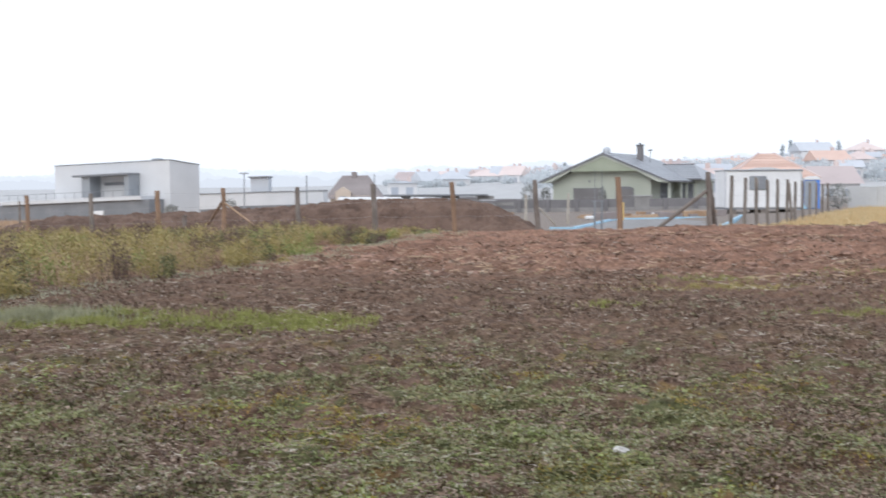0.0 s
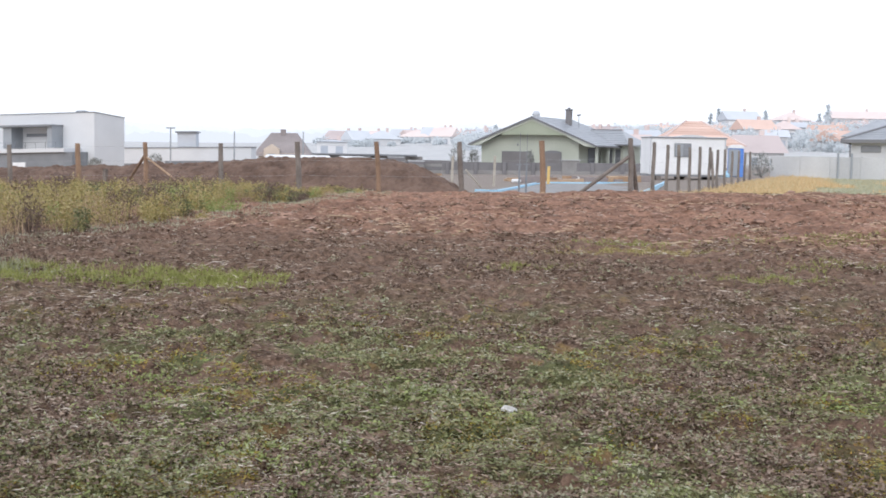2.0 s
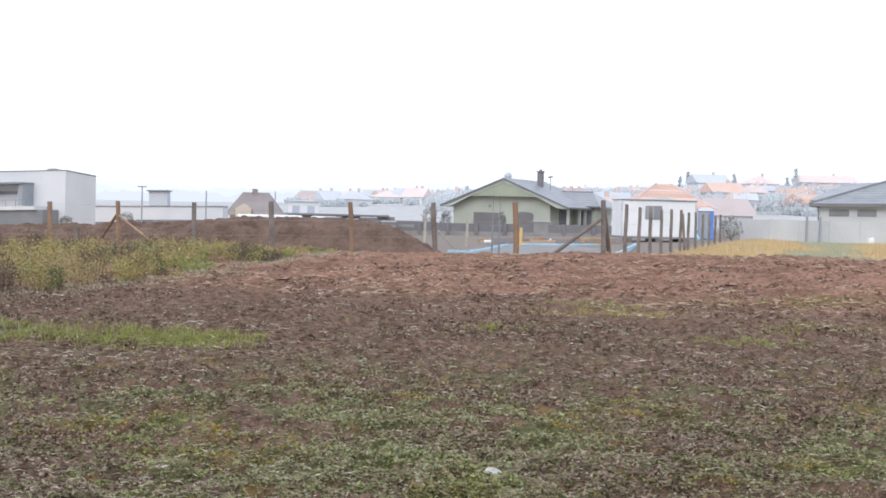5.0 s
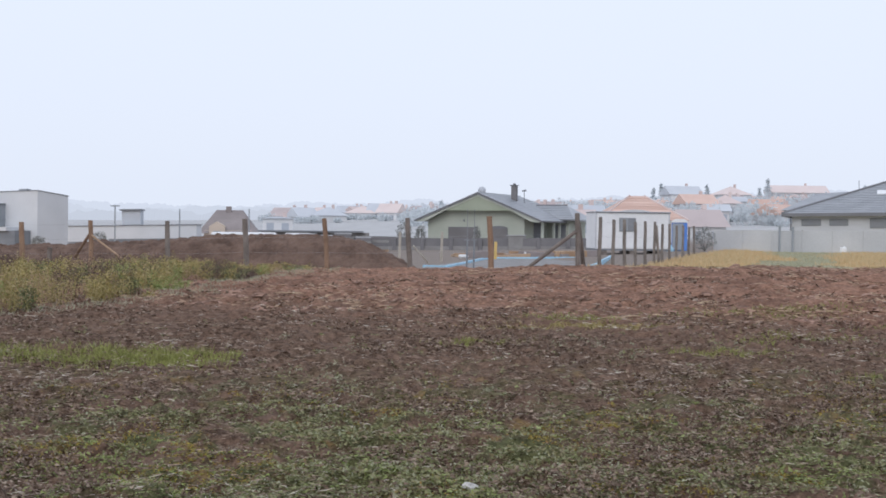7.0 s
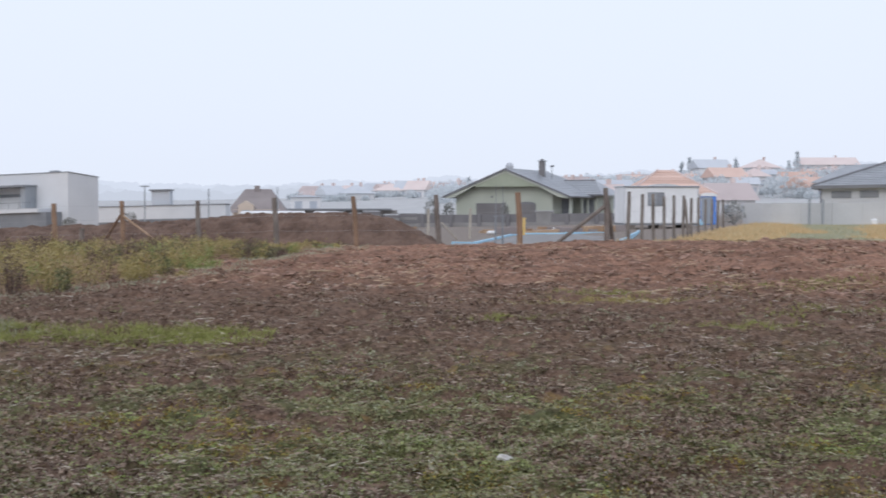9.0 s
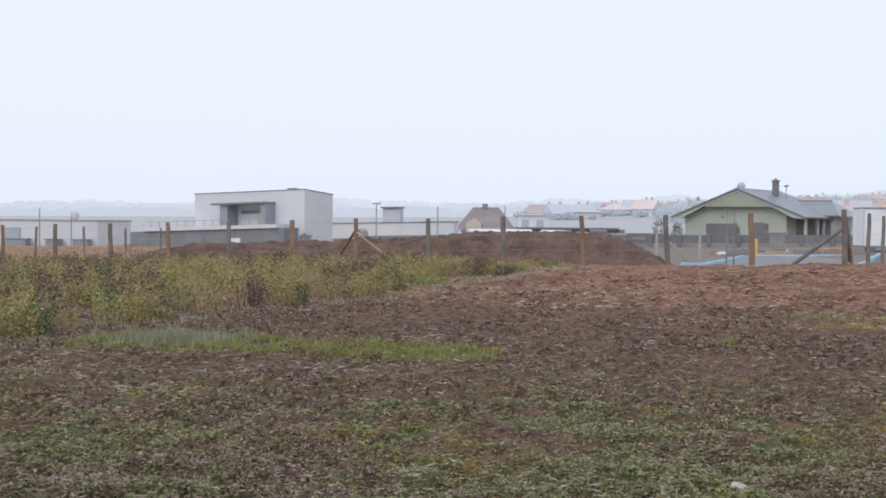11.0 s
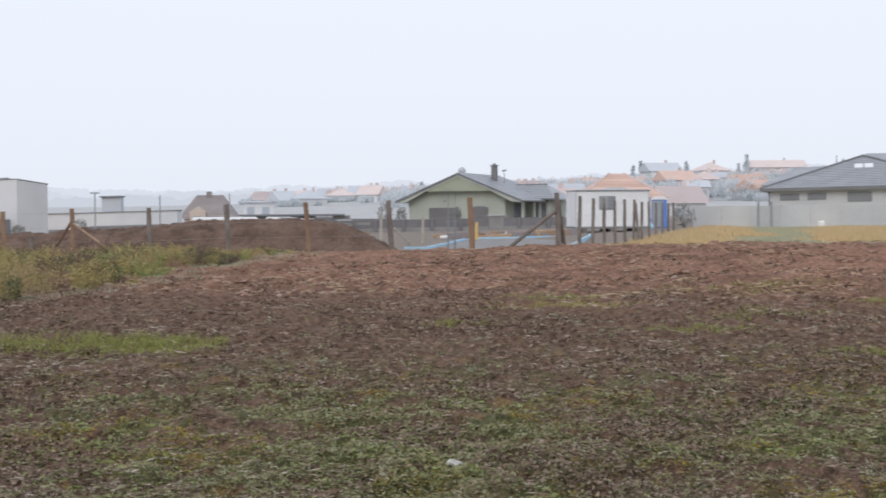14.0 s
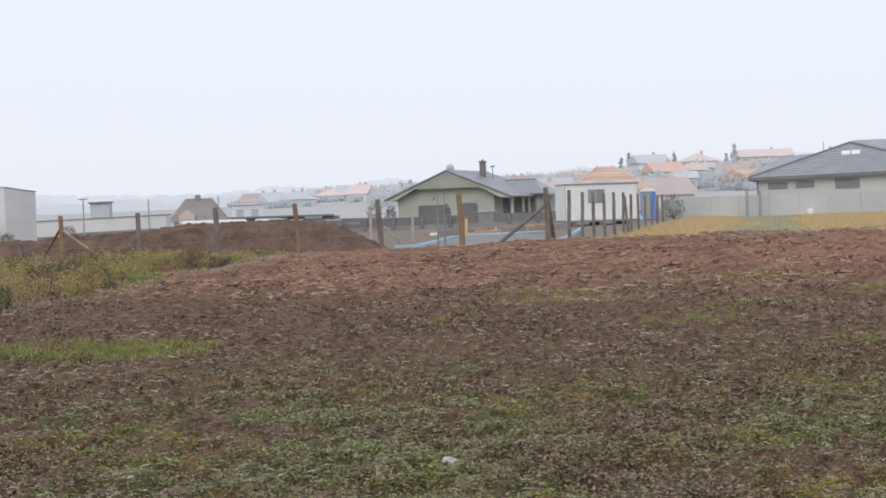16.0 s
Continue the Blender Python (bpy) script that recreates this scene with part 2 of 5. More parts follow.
def fbm(x, y, seed, octaves=4):
    x, y = np.asarray(x, float), np.asarray(y, float)
    total, amp = 0, 0.5
    for k in range(octaves):
        total = total + amp * lattice(x * 2**k, y * 2**k, seed + k)
        amp *= 0.5
    return total


def step(a, b, v):
    t = np.clip((v - a) / (b - a), 0, 1)
    return t * t * (3 - 2 * t)


def crest(x):
    return 0.27 + 0.024 * np.clip(x, -26, 12)


def tilled(x, y):
    """1 on the freshly turned reddish soil before the fence, 0 on the old field."""
    edge = 24.0 - 0.42 * x + 5.0 * (fbm(x * 0.25, y * 0.12, 5) - 0.47)
    return step(-1.5, 1.5, y - edge) * step(41.5, 39.0, y + 0.348 * (x - 8)) * step(-6.5, -3.5, x + 0.05 * y)


def height(x, y):
    """The lie of the land, in metres."""
    x, y = np.asarray(x, float), np.asarray(y, float)
    field = crest(x) * step(11, 36, y)
    beyond = np.interp(x, [-60, -38, -20, 0, 4, 8, 12, 16, 20, 60], [-1.0, -0.72, -0.42, -0.2, -0.05, 0.02, 0.08, 0.2, 0.32, 0.34])
    line = 41.6 - 0.348 * x
    z = field + (beyond - field) * step(0.0, 7.0, y - np.maximum(line, 37.5))
    far = np.interp(x / np.maximum(y, 1), [-0.5, -0.2, 0.0, 0.1, 0.25, 0.4, 0.6], [3.6, 4.4, 4.6, 5.4, 8.0, 10.5, 12.0])
    z = z + far * step(125, 430, y)
    t = tilled(x, y)
    z = z + (fbm(x * 0.9, y * 0.9, 11) - 0.47) * (0.10 + 0.22 * t) * step(150, 60, y)
    z = z + (fbm(x * 4.2, y * 4.2, 21, 3) - 0.44) * (0.085 + 0.11 * t) * step(60, 30, y)
    # clods with steep flanks, and fine crumbs near by
    z = z + (step(0.36, 0.54, fbm(x * 5.2, y * 4.0, 45, 3)) - 0.5) * (0.066 - 0.025 * t) * step(48, 22, y)
    z = z + (fbm(x * 10.0, y * 10.0, 27, 2) - 0.37) * 0.085 * step(34, 18, y)
    return z


# ---- ground ----
def build_ground():
    az = np.concatenate([np.linspace(-180, -34, 30)[:-1], np.linspace(-34, 32, 460), np.linspace(32, 180, 30)[1:-1]])
    r = np.concatenate([[0.3, 1.5, 3.0, 4.5], np.geomspace(5.5, 46, 560), np.geomspace(47, 130, 70)[1:], np.geomspace(135, 600, 40), [800, 1200, 1900, 3000]])
    A, R = np.meshgrid(np.radians(az), r)
    X, Y = np.sin(A) * R, np.cos(A) * R
    Z = height(X, Y)
    n, k = len(az), len(r)
    verts = np.stack([X, Y, Z], -1).reshape(-1, 3).tolist() + [[0, 0, float(height(0, 0))]]
    i = np.arange(k - 1)[:, None] * n + np.arange(n)[None]
    j = np.arange(k - 1)[:, None] * n + (np.arange(n)[None] + 1) % n
    faces = np.stack([i, i + n, j + n, j], -1).reshape(-1, 4).tolist()
    faces += [[len(verts) - 1, a, (a + 1) % n] for a in range(n)]
    me = bpy.data.meshes.new("ground")
    me.from_pydata(verts, [], faces)
    me.polygons.foreach_set("use_smooth", [True] * len(me.polygons))
    ob = tagged(new("ground", me), "bare brown field soil with moss, stubble and a turned reddish strip", "ground", kind="structure")

    m = bpy.data.materials.new("field soil")
    m.use_nodes = True
    nd, l = m.node_tree.nodes, m.node_tree.links
    b = nd["Principled BSDF"]
    b.inputs["Roughness"].default_value = 0.95
    b.inputs["Specular IOR Level"].default_value = 0.15
    g = nd.new("ShaderNodeNewGeometry")
    s = nd.new("ShaderNodeSeparateXYZ")
    l.new(g.outputs["Position"], s.inputs[0])

    def noise_at(scale, detail=5):
        t = nd.new("ShaderNodeTexNoise")
        t.inputs["Scale"].default_value, t.inputs["Detail"].default_value = scale, detail
        l.new(g.outputs["Position"], t.inputs["Vector"])
        return t.outputs[0]

    def math_node(op, a, c=None, d=None):
        t = nd.new("ShaderNodeMath")
        t.operation = op
        for q, v in enumerate((a, c, d)):
            if v is None:
                continue
            if isinstance(v, (int, float)):
                t.inputs[q].default_value = v
            else:
                l.new(v, t.inputs[q])
        return t.outputs[0]

    def smooth(v, lo, hi):
        t = nd.new("ShaderNodeMapRange")
        t.interpolation_type = "SMOOTHSTEP"
        l.new(v, t.inputs[0])
        t.inputs[1].default_value, t.inputs[2].default_value = lo, hi
        return t.outputs[0]

    def two(v, lo, hi, c1, c2):
        t = nd.new("ShaderNodeValToRGB")
        t.color_ramp.elements[0].position, t.color_ramp.elements[0].color = lo, (*c1, 1)
        t.color_ramp.elements[1].position, t.color_ramp.elements[1].color = hi, (*c2, 1)
        l.new(v, t.inputs[0])
        return t.outputs[0]

    def mix(fac, a, c):
        t = nd.new("ShaderNodeMix")
        t.data_type = "RGBA"
        l.new(fac, t.inputs[0])
        l.new(a, t.inputs[6])
        l.new(c, t.inputs[7])
        return t.outputs[2]

    big, mid, small, tiny = noise_at(0.35), noise_at(1.6), noise_at(9), noise_at(45, 3)
    grain = math_node("MULTIPLY_ADD", tiny, 0.5, math_node("MULTIPLY", small, 0.6))
    old = two(grain, 0.38, 0.75, (0.045, 0.027, 0.018), (0.258, 0.167, 0.118))
    red = two(grain, 0.36, 0.76, (0.118, 0.058, 0.038), (0.455, 0.265, 0.182))
    moss = two(grain, 0.38, 0.75, (0.045, 0.045, 0.020), (0.165, 0.165, 0.072))
    # turned soil: y + 0.42 x beyond about 24
    e = math_node("MULTIPLY_ADD", s.outputs[0], 0.42, s.outputs[1])
    e = math_node("MULTIPLY_ADD", mid, 7.0, e)
    turned = smooth(e, 21.5, 33.0)
    mossy = math_node("MULTIPLY", smooth(mid, 0.44, 0.60), smooth(math_node("MULTIPLY", s.outputs[1], -1.0), -16.5, -9.0))
    c = mix(mossy, old, moss)
    rusty = two(grain, 0.38, 0.75, (0.150, 0.092, 0.040), (0.285, 0.200, 0.085))
    spots = math_node("MULTIPLY", smooth(noise_at(2.6, 3), 0.60, 0.68), smooth(math_node("MULTIPLY", s.outputs[1], -1.0), -18.0, -9.0))
    c = mix(spots, c, rusty)
    dark_red = two(grain, 0.36, 0.76, (0.078, 0.039, 0.026), (0.320, 0.182, 0.125))
    red = mix(smooth(noise_at(0.9, 6), 0.44, 0.60), red, dark_red)
    c = mix(turned, c, red)
    # land behind the fence: pale worn grass, ochre to the east, rust to the west
    grass = two(grain, 0.38, 0.75, (0.27, 0.255, 0.17), (0.40, 0.38, 0.27))
    ochre = two(grain, 0.38, 0.75, (0.42, 0.285, 0.115), (0.56, 0.40, 0.18))
    rust = two(grain, 0.38, 0.75, (0.36, 0.255, 0.17), (0.46, 0.34, 0.24))
    dirt = two(grain, 0.38, 0.75, (0.20, 0.165, 0.14), (0.31, 0.265, 0.23))
    line = math_node("MULTIPLY_ADD", s.outputs[0], 0.348, s.outputs[1])
    behind = smooth(line, 41.8, 43.2)
    east = smooth(math_node("MULTIPLY_ADD", s.outputs[1], -0.424, s.outputs[0]), -8.6, -7.2)
    west = smooth(math_node("MULTIPLY", s.outputs[0], -1.0), 15.0, 19.0)
    land = mix(east, dirt, mix(smooth(big, 0.50, 0.60), grass, ochre))
    land = mix(west, land, rust)
    c = mix(behind, c, land)
    # distant hillside: meadow paled with haze in its colour
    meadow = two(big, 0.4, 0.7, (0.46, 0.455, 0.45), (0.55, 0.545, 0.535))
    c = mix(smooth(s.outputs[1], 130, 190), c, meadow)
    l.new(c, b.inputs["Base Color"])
    bp = nd.new("ShaderNodeBump")
    bp.inputs["Strength"].default_value, bp.inputs["Distance"].default_value = 0.9, 0.03
    l.new(grain, bp.inputs["Height"])
    l.new(bp.outputs[0], b.inputs["Normal"])
    me.materials.append(m)
    return ob


build_ground()


# ---- fences ----
def post_mesh(seed, h, r, material):
    rng = random.Random(seed)
    bm = bmesh.new()
    rings = []
    ph = rng.random() * 6
    for k in range(6):
        z = -0.35 + (h + 0.35) * k / 5
        rr = r * (1.08 - 0.12 * k / 5)
        cx, cy = 0.012 * math.sin(ph + k), 0.012 * math.cos(ph * 2 + k)
        rings.append([bm.verts.new((cx + rr * math.cos(a) * rng.uniform(0.9, 1.1), cy + rr * math.sin(a) * rng.uniform(0.9, 1.1), z + (rng.uniform(-0.01, 0.02) if k == 5 else 0))) for a in [2 * math.pi * q / 9 for q in range(9)]])
    for k in range(5):
        for q in range(9):
            bm.faces.new((rings[k][q], rings[k][(q + 1) % 9], rings[k + 1][(q + 1) % 9], rings[k + 1][q]))
    bm.faces.new(rings[5])
    me = bpy.data.meshes.new("post")
    bm.to_mesh(me)
    bm.free()
    me.materials.append(material)
    return me


POSTS = {(s, g): post_mesh(s, 1.64, 0.077 + 0.006 * s, M_POST_GREY if g else M_POST_BARK) for s in range(3) for g in (0, 1)}
THIN = [post_mesh(9 + s, 1.62, 0.062, M_POST_GREY) for s in range(2)]


def add_post(parent, mesh, x, y, z, lean=(0.0, 0.0), tall=1.0):
    ob = new("post", mesh)
    ob.parent = parent
    ob.matrix_basis = Matrix.LocRotScale((x, y, z), Euler((radians(lean[0]), radians(lean[1]), 0)), (1, 1, tall))
    return ob


def brace(parent, p, q, r, material, label=""):
    return part("brace", rod(p, q, r, 7), material, parent, label)


def wires(parent, pts, heights, r=0.003):
    for h in heights:
        bm = bmesh.new()
        for a, b in zip(pts, pts[1:]):
            steps = 3
            for k in range(steps):
                f = [(a[i] + (b[i] - a[i]) * k / steps) for i in range(3)]
                g = [(a[i] + (b[i] - a[i]) * (k + 1) / steps) for i in range(3)]
                sag = [0.03 * math.sin(math.pi * s / steps) for s in (k, k + 1)]
                rod((f[0], f[1], f[2] + h - sag[0]), (g[0], g[1], g[2] + h - sag[1]), r, 4, bm)
        part("wire", bm, M_WIRE, parent)


def front_fence():
    root = thing("wooden_post_fence", pose(0, 0, 0), "rough round wooden posts with thin wires along the field", "fence")
    # top heights of the posts, fitted to the camera's view, from the west corner to the corner with two braces
    tops = {-4: 1.30, -3: 1.36, -2: 1.42, -1: 1.48, 0: 1.53, 1: 1.59, 2: 1.68, 3: 1.75, 4: 1.77, 5: 1.87, 6: 1.90, 7: 1.95, 8: 2.03, 9: 2.14}
    bark = (0, 2, 3, 6, 8, -3)
    pts = []
    for i, top in tops.items():
        x, y = 8.03 - (9 - i) * 2.603, 39 + (9 - i) * 0.9053
        x -= {9: 0.08, 8: 0.09, 6: 0.04, 5: 0.04, 4: 0.05, 3: 0.12}.get(i, 0.0)
        lean = {6: 3.5, 7: 3.0, 8: 2.2, 5: 2.0, 4: 0.6, 1: 1.5, 9: 1.5}.get(i, 0.5)
        lean = -lean
        z0 = top - 1.64
        # a leaning post keeps its top in line
        add_post(root, POSTS[(i % 3, 0 if i in bark else 1)], x - 1.64 * math.tan(radians(lean)), y, z0, (0, lean))
        pts.append((x, y, z0))
    wires(root, pts, (1.55, 1.05, 0.55))
    a = pts[-1]
    brace(root, (a[0] - 1.62, a[1] + 0.2, a[2] - 0.15), (a[0] - 0.06, a[1] - 0.06, a[2] + 1.08), 0.06, M_POST_GREY)
    brace(root, (a[0] + 0.42, a[1] + 0.9, a[2] - 0.1), (a[0] + 0.04, a[1] + 0.06, a[2] + 1.35), 0.075, M_POST_GREY, "dark weathered brace")
    b = pts[3 + 4]
    brace(root, (b[0] + 2.0, b[1] - 0.7, b[2] - 0.25), (b[0] + 0.05, b[1] - 0.08, b[2] + 1.15), 0.032, M_PLANK, "thin pale timber brace")
    brace(root, (b[0] - 1.0, b[1] + 2.6, b[2] + 0.35), (b[0] - 0.03, b[1] + 0.05, b[2] + 1.2), 0.055, M_POST_BARK)


def side_fence(name, label, start, delta, count, skip, mesh_of, base):
    root = thing(name, pose(0, 0, 0), label, "fence")
    pts = []
    for i in range(count):
        x, y = start[0] + delta[0] * (i + skip), start[1] + delta[1] * (i + skip)
        z = base(i, x, y)
        rng = random.Random(i * 7 + 1)
        add_post(root, mesh_of(i), x, y, z, (rng.uniform(-1.5, 1.5), rng.uniform(-2.2, 0.6)), rng.uniform(0.97, 1.02))
        pts.append((x, y, z))
    wires(root, pts, (1.5, 1.0, 0.5))
    return root, pts


front_fence()
east, epts = side_fence("wooden_post_fence", "line of dark wooden posts running away beside dry grass", (8.03, 39.0), (1.0, 2.36), 12, 1.35,
                        lambda i: THIN[i % 2], lambda i, x, y: 0.44 - 0.012 * i)
brace(east, (epts[5][0] + 0.18, epts[5][1] - 0.1, epts[5][2] - 0.1), (epts[5][0] + 0.06, epts[5][1] - 0.05, epts[5][2] + 1.5), 0.06, M_POST_GREY)
side_fence("wooden_post_fence", "line of thin dark posts at the meadow's edge", (-25.4, 52.0), (0.05, 6.0), 5, 0.0,
           lambda i: THIN[i % 2], lambda i, x, y: -0.28 - 0.05 * i)


# ---- soil heap behind the fence ----
def soil_heap():
    nx, ny = 260, 60
    verts = []
    for j in range(ny + 1):
        for i in range(nx + 1):
            x = -19.0 + 23.6 * i / nx
            v = j / ny
            y = 50.2 + 6.5 * (v - 0.5) - 0.15 * (x + 8)
            crown = float(np.interp(x, [-19, -17.2, -15.5, -13, -9, -6, -3.5, -1, 0.8, 1.7, 2.6, 3.6, 4.6], [-0.4, 0.35, 0.62, 0.74, 0.86, 1.06, 1.26, 1.33, 1.32, 1.16, 0.72, 0.2, -0.5]))
            base = -0.6
            up = math.sin(math.pi * v) ** 0.75
            n = float(fbm(x * 0.7, y * 0.7, 31)) - 0.47
            m = float(fbm(x * 3.1, y * 3.1, 35)) - 0.47
            q = float(fbm(x * 8.0, y * 8.0, 39, 2)) - 0.37
            verts.append((x, y, base + (crown - base + n * 0.24) * up + (m * 0.26 + q * 0.18) * min(1.0, up * 1.5)))
    faces = [(j * (nx + 1) + i, j * (nx + 1) + i + 1, (j + 1) * (nx + 1) + i + 1, (j + 1) * (nx + 1) + i) for j in range(ny) for i in range(nx)]
    me = bpy.data.meshes.new("soil_mound")
    me.from_pydata(verts, [], faces)
    me.materials.append(M_SOIL)
    tagged(new("soil_mound", me), "long mound of dug dark brown soil behind the fence", "soil mound")


soil_heap()


# ---- building site: gravel pad, foam boards, planks, poles ----
def gravel_pad():
    ring = [(3.4, 47.0), (10.4, 44.6), (16.4, 69.8), (9.0, 68.4), (8.0, 64.8), (4.6, 52.8)]
    part("gravel_pad", slab([(x, y, 0.09) for x, y in ring], 0.5), M_GRAVEL)
    tagged(bpy.data.objects["gravel_pad"], "grey gravel building pad behind the fence", "gravel pad", kind="structure")


def foam_edge():
    root = thing("foundation_insulation", pose(0, 0, 0.09), "light blue foam boards edging a new foundation pad", "foam boards")
    line = [(4.27, 52.1), (5.1, 50.9), (6.8, 58.0), (8.3, 64.5), (9.3, 67.7), (11.8, 68.6), (14.4, 69.6), (16.0, 69.2), (14.2, 62.3), (12.5, 56.0), (10.7, 49.7)]
    for k, (a, b) in enumerate(zip(line, line[1:])):
        d = Vector((b[0] - a[0], b[1] - a[1], 0))
        s = d.normalized().cross(Vector((0, 0, 1))) * (0.045 + 0.01 * ((k * 5) % 3))
        h = 0.08 + 0.02 * ((k * 37) % 3 - 1) + (0.12 if k > 6 else 0.0)
        q = [(a[0] + s.x, a[1] + s.y, h), (b[0] + s.x, b[1] + s.y, h), (b[0] - s.x, b[1] - s.y, h), (a[0] - s.x, a[1] - s.y, h)]
        part("foam_board", slab(q, h + 0.05), M_BLUE, root)


def plank_stack(x, y, w, n, label):
    root = thing("plank_stack", pose(x, y, float(height(x, y)), 0, 0, 4), label, "plank stack")
    rng = random.Random(int(x * 10))
    for k in range(n):
        lay, col = divmod(k, 3)
        o = rng.uniform(-0.25, 0.25)
        part("plank", box(-w / 2 + o, w / 2 + o, col * 0.3, col * 0.3 + 0.26, 0.02 + lay * 0.07, 0.08 + lay * 0.07), M_PLANK, root)


def steel_poles():
    for x, y, h in ((5.52, 47.6, 2.42), (5.82, 47.9, 2.38)):
        z = float(height(x, y))
        root = thing("steel_rod", pose(x, y, z), "thin dark upright steel rod on the building pad", "steel rod", "upright rods")
        part("shaft", rod((0, 0, -0.3), (0.02, 0, h), 0.013, 6), M_GREYTRIM, root)
        part("sleeve", rod((0, 0, -0.3), (0.012, 0, 1.22), 0.035, 6), M_GREYTRIM, root)
        part("cross_piece", box(-0.10, 0.10, -0.02, 0.02, 1.22, 1.26), M_GREYTRIM, root)


def site_stakes():
    for x, y, h in ((3.95, 63.0, 1.5), (6.03, 63.0, 1.5)):
        z = float(height(x, y))
        root = thing("timber_stake", pose(x, y, z, 0, 1.2, 0), "pale square timber stake at the building pad", "stake", "site stakes")
        part("shaft", box(-0.06, 0.06, -0.06, 0.06, -0.2, h, 0.012), M_STAKE, root)
    root = thing("timber_stake", pose(9.14, 66.0, 0.1, 0, 1.0, 0), "bright yellow-orange timber stake on the building pad", "stake", "site stakes")
    part("shaft", box(-0.07, 0.07, -0.05, 0.05, -0.1, 0.90, 0.01), M_YELLOW, root)
    root = thing("paper_bag", pose(7.92, 70.0, float(height(7.92, 70.0)), 0, 0, 12), "small white bag lying beside the building pad", "bag")
    part("bag", box(-0.25, 0.25, -0.15, 0.15, 0.0, 0.20, 0.06), M_CABIN, root)
    root = thing("timber_stake", pose(-9.2, 45.0, 0.0, 0, 2, 0), "short dark round stake beside the fence", "stake", "site stakes")
    part("shaft", rod((0, 0, -0.2), (0, 0, 0.82), 0.085, 7), M_POST_GREY, root)
    root = thing("timber_prop", pose(4.6, 60.5, float(height(4.6, 60.5))), "pale leaning timber prop beside the soil heap", "timber prop")
    part("shaft", rod((-0.15, 0, 0.85), (0.62, 0.4, 0.02), 0.045, 6), M_STAKE, root)


def loose_boards():
    """Boards and battens strewn along the far side of the pad."""
    rng = random.Random(17)
    tones = ((M_PLANK, "tan"), (M_BROWNROOF, "red-brown"), (M_CABIN, "white"), (M_GREYTRIM, "grey"), (M_POST_BARK, "brown"))
    for k in range(40):
        x, y = rng.uniform(8.8, 15.2), rng.uniform(70.3, 74.0)
        material, tone = tones[rng.choice((0, 1, 1, 2, 0, 1, 4))]
        w, d, h = rng.uniform(0.4, 1.7), rng.uniform(0.15, 0.4), rng.uniform(0.16, 0.36)
        root = thing("board", pose(x, y, max(float(height(x, y)), 0.05), 0, rng.uniform(-3, 3), rng.uniform(-25, 25)), f"{tone} board lying on the building site", "board", "boards on the site")
        part("timber", box(-w / 2, w / 2, -d / 2, d / 2, -0.03, h, 0.01), material, root)


gravel_pad()
foam_edge()
plank_stack(9.9, 72.0, 4.4, 9, "low stack of fresh planks on the building site")
plank_stack(13.4, 72.6, 3.4, 6, "loose pile of boards behind the foam edge")
steel_poles()
site_stakes()
loose_boards()


# ---- site cabin and portable toilet ----
def site_cabin():
    root = thing("site_cabin", pose(16.32, 74.6, 0.32, 0, 0, 2.0), "white sheet-metal site cabin with a shuttered window on timber skids", "site cabin")
    w, d, z0, z1 = 4.5, 2.4, 0.26, 2.42
    part("body", box(0, w, 0, d, z0, z1, 0.03), M_CABIN, root)
    part("roof", box(-0.06, w + 0.06, -0.06, d + 0.06, z1 + 0.003, z1 + 0.07, 0.02), M_OFFWHITE, root, "pale grey sheet roof with a dark edge")
    part("roof_edge", box(-0.07, w + 0.07, -0.075, -0.062, z1 - 0.02, z1 + 0.05), M_GREYTRIM, root, "dark roof edge")
    part("base_frame", box(0.0, w, 0.02, d, z0 - 0.10, z0 - 0.003), M_GREYTRIM, root, "dark steel base frame")
    for k in range(3):
        part("skid", box(0.4 + 1.7 * k, 0.7 + 1.7 * k, 0.05, d - 0.05, -0.3, z0 - 0.103), M_POST_GREY, root)
    for k in range(9):
        part("panel_rib", box(0.5 * k + 0.22, 0.5 * k + 0.26, -0.018, -0.003, z0 + 0.05, z1 - 0.03), M_CABIN, root)
    win = part("window", box(1.42, 2.42, -0.05, -0.02, 1.30, 2.10), M_GREYTRIM, root, "grey window frame")
    part("pane", box(1.97, 2.37, -0.062, -0.052, 1.35, 2.05), M_DARKGLASS, win)
    part("shutter", box(1.46, 1.94, -0.066, -0.052, 1.34, 2.06), M_BAND, win, "grey closed shutter")
    part("corner_post", box(-0.025, 0.06, -0.03, 0.05, z0, z1), M_OFFWHITE, root)
    part("corner_post", box(w - 0.06, w + 0.025, -0.03, 0.05, z0, z1), M_OFFWHITE, root)


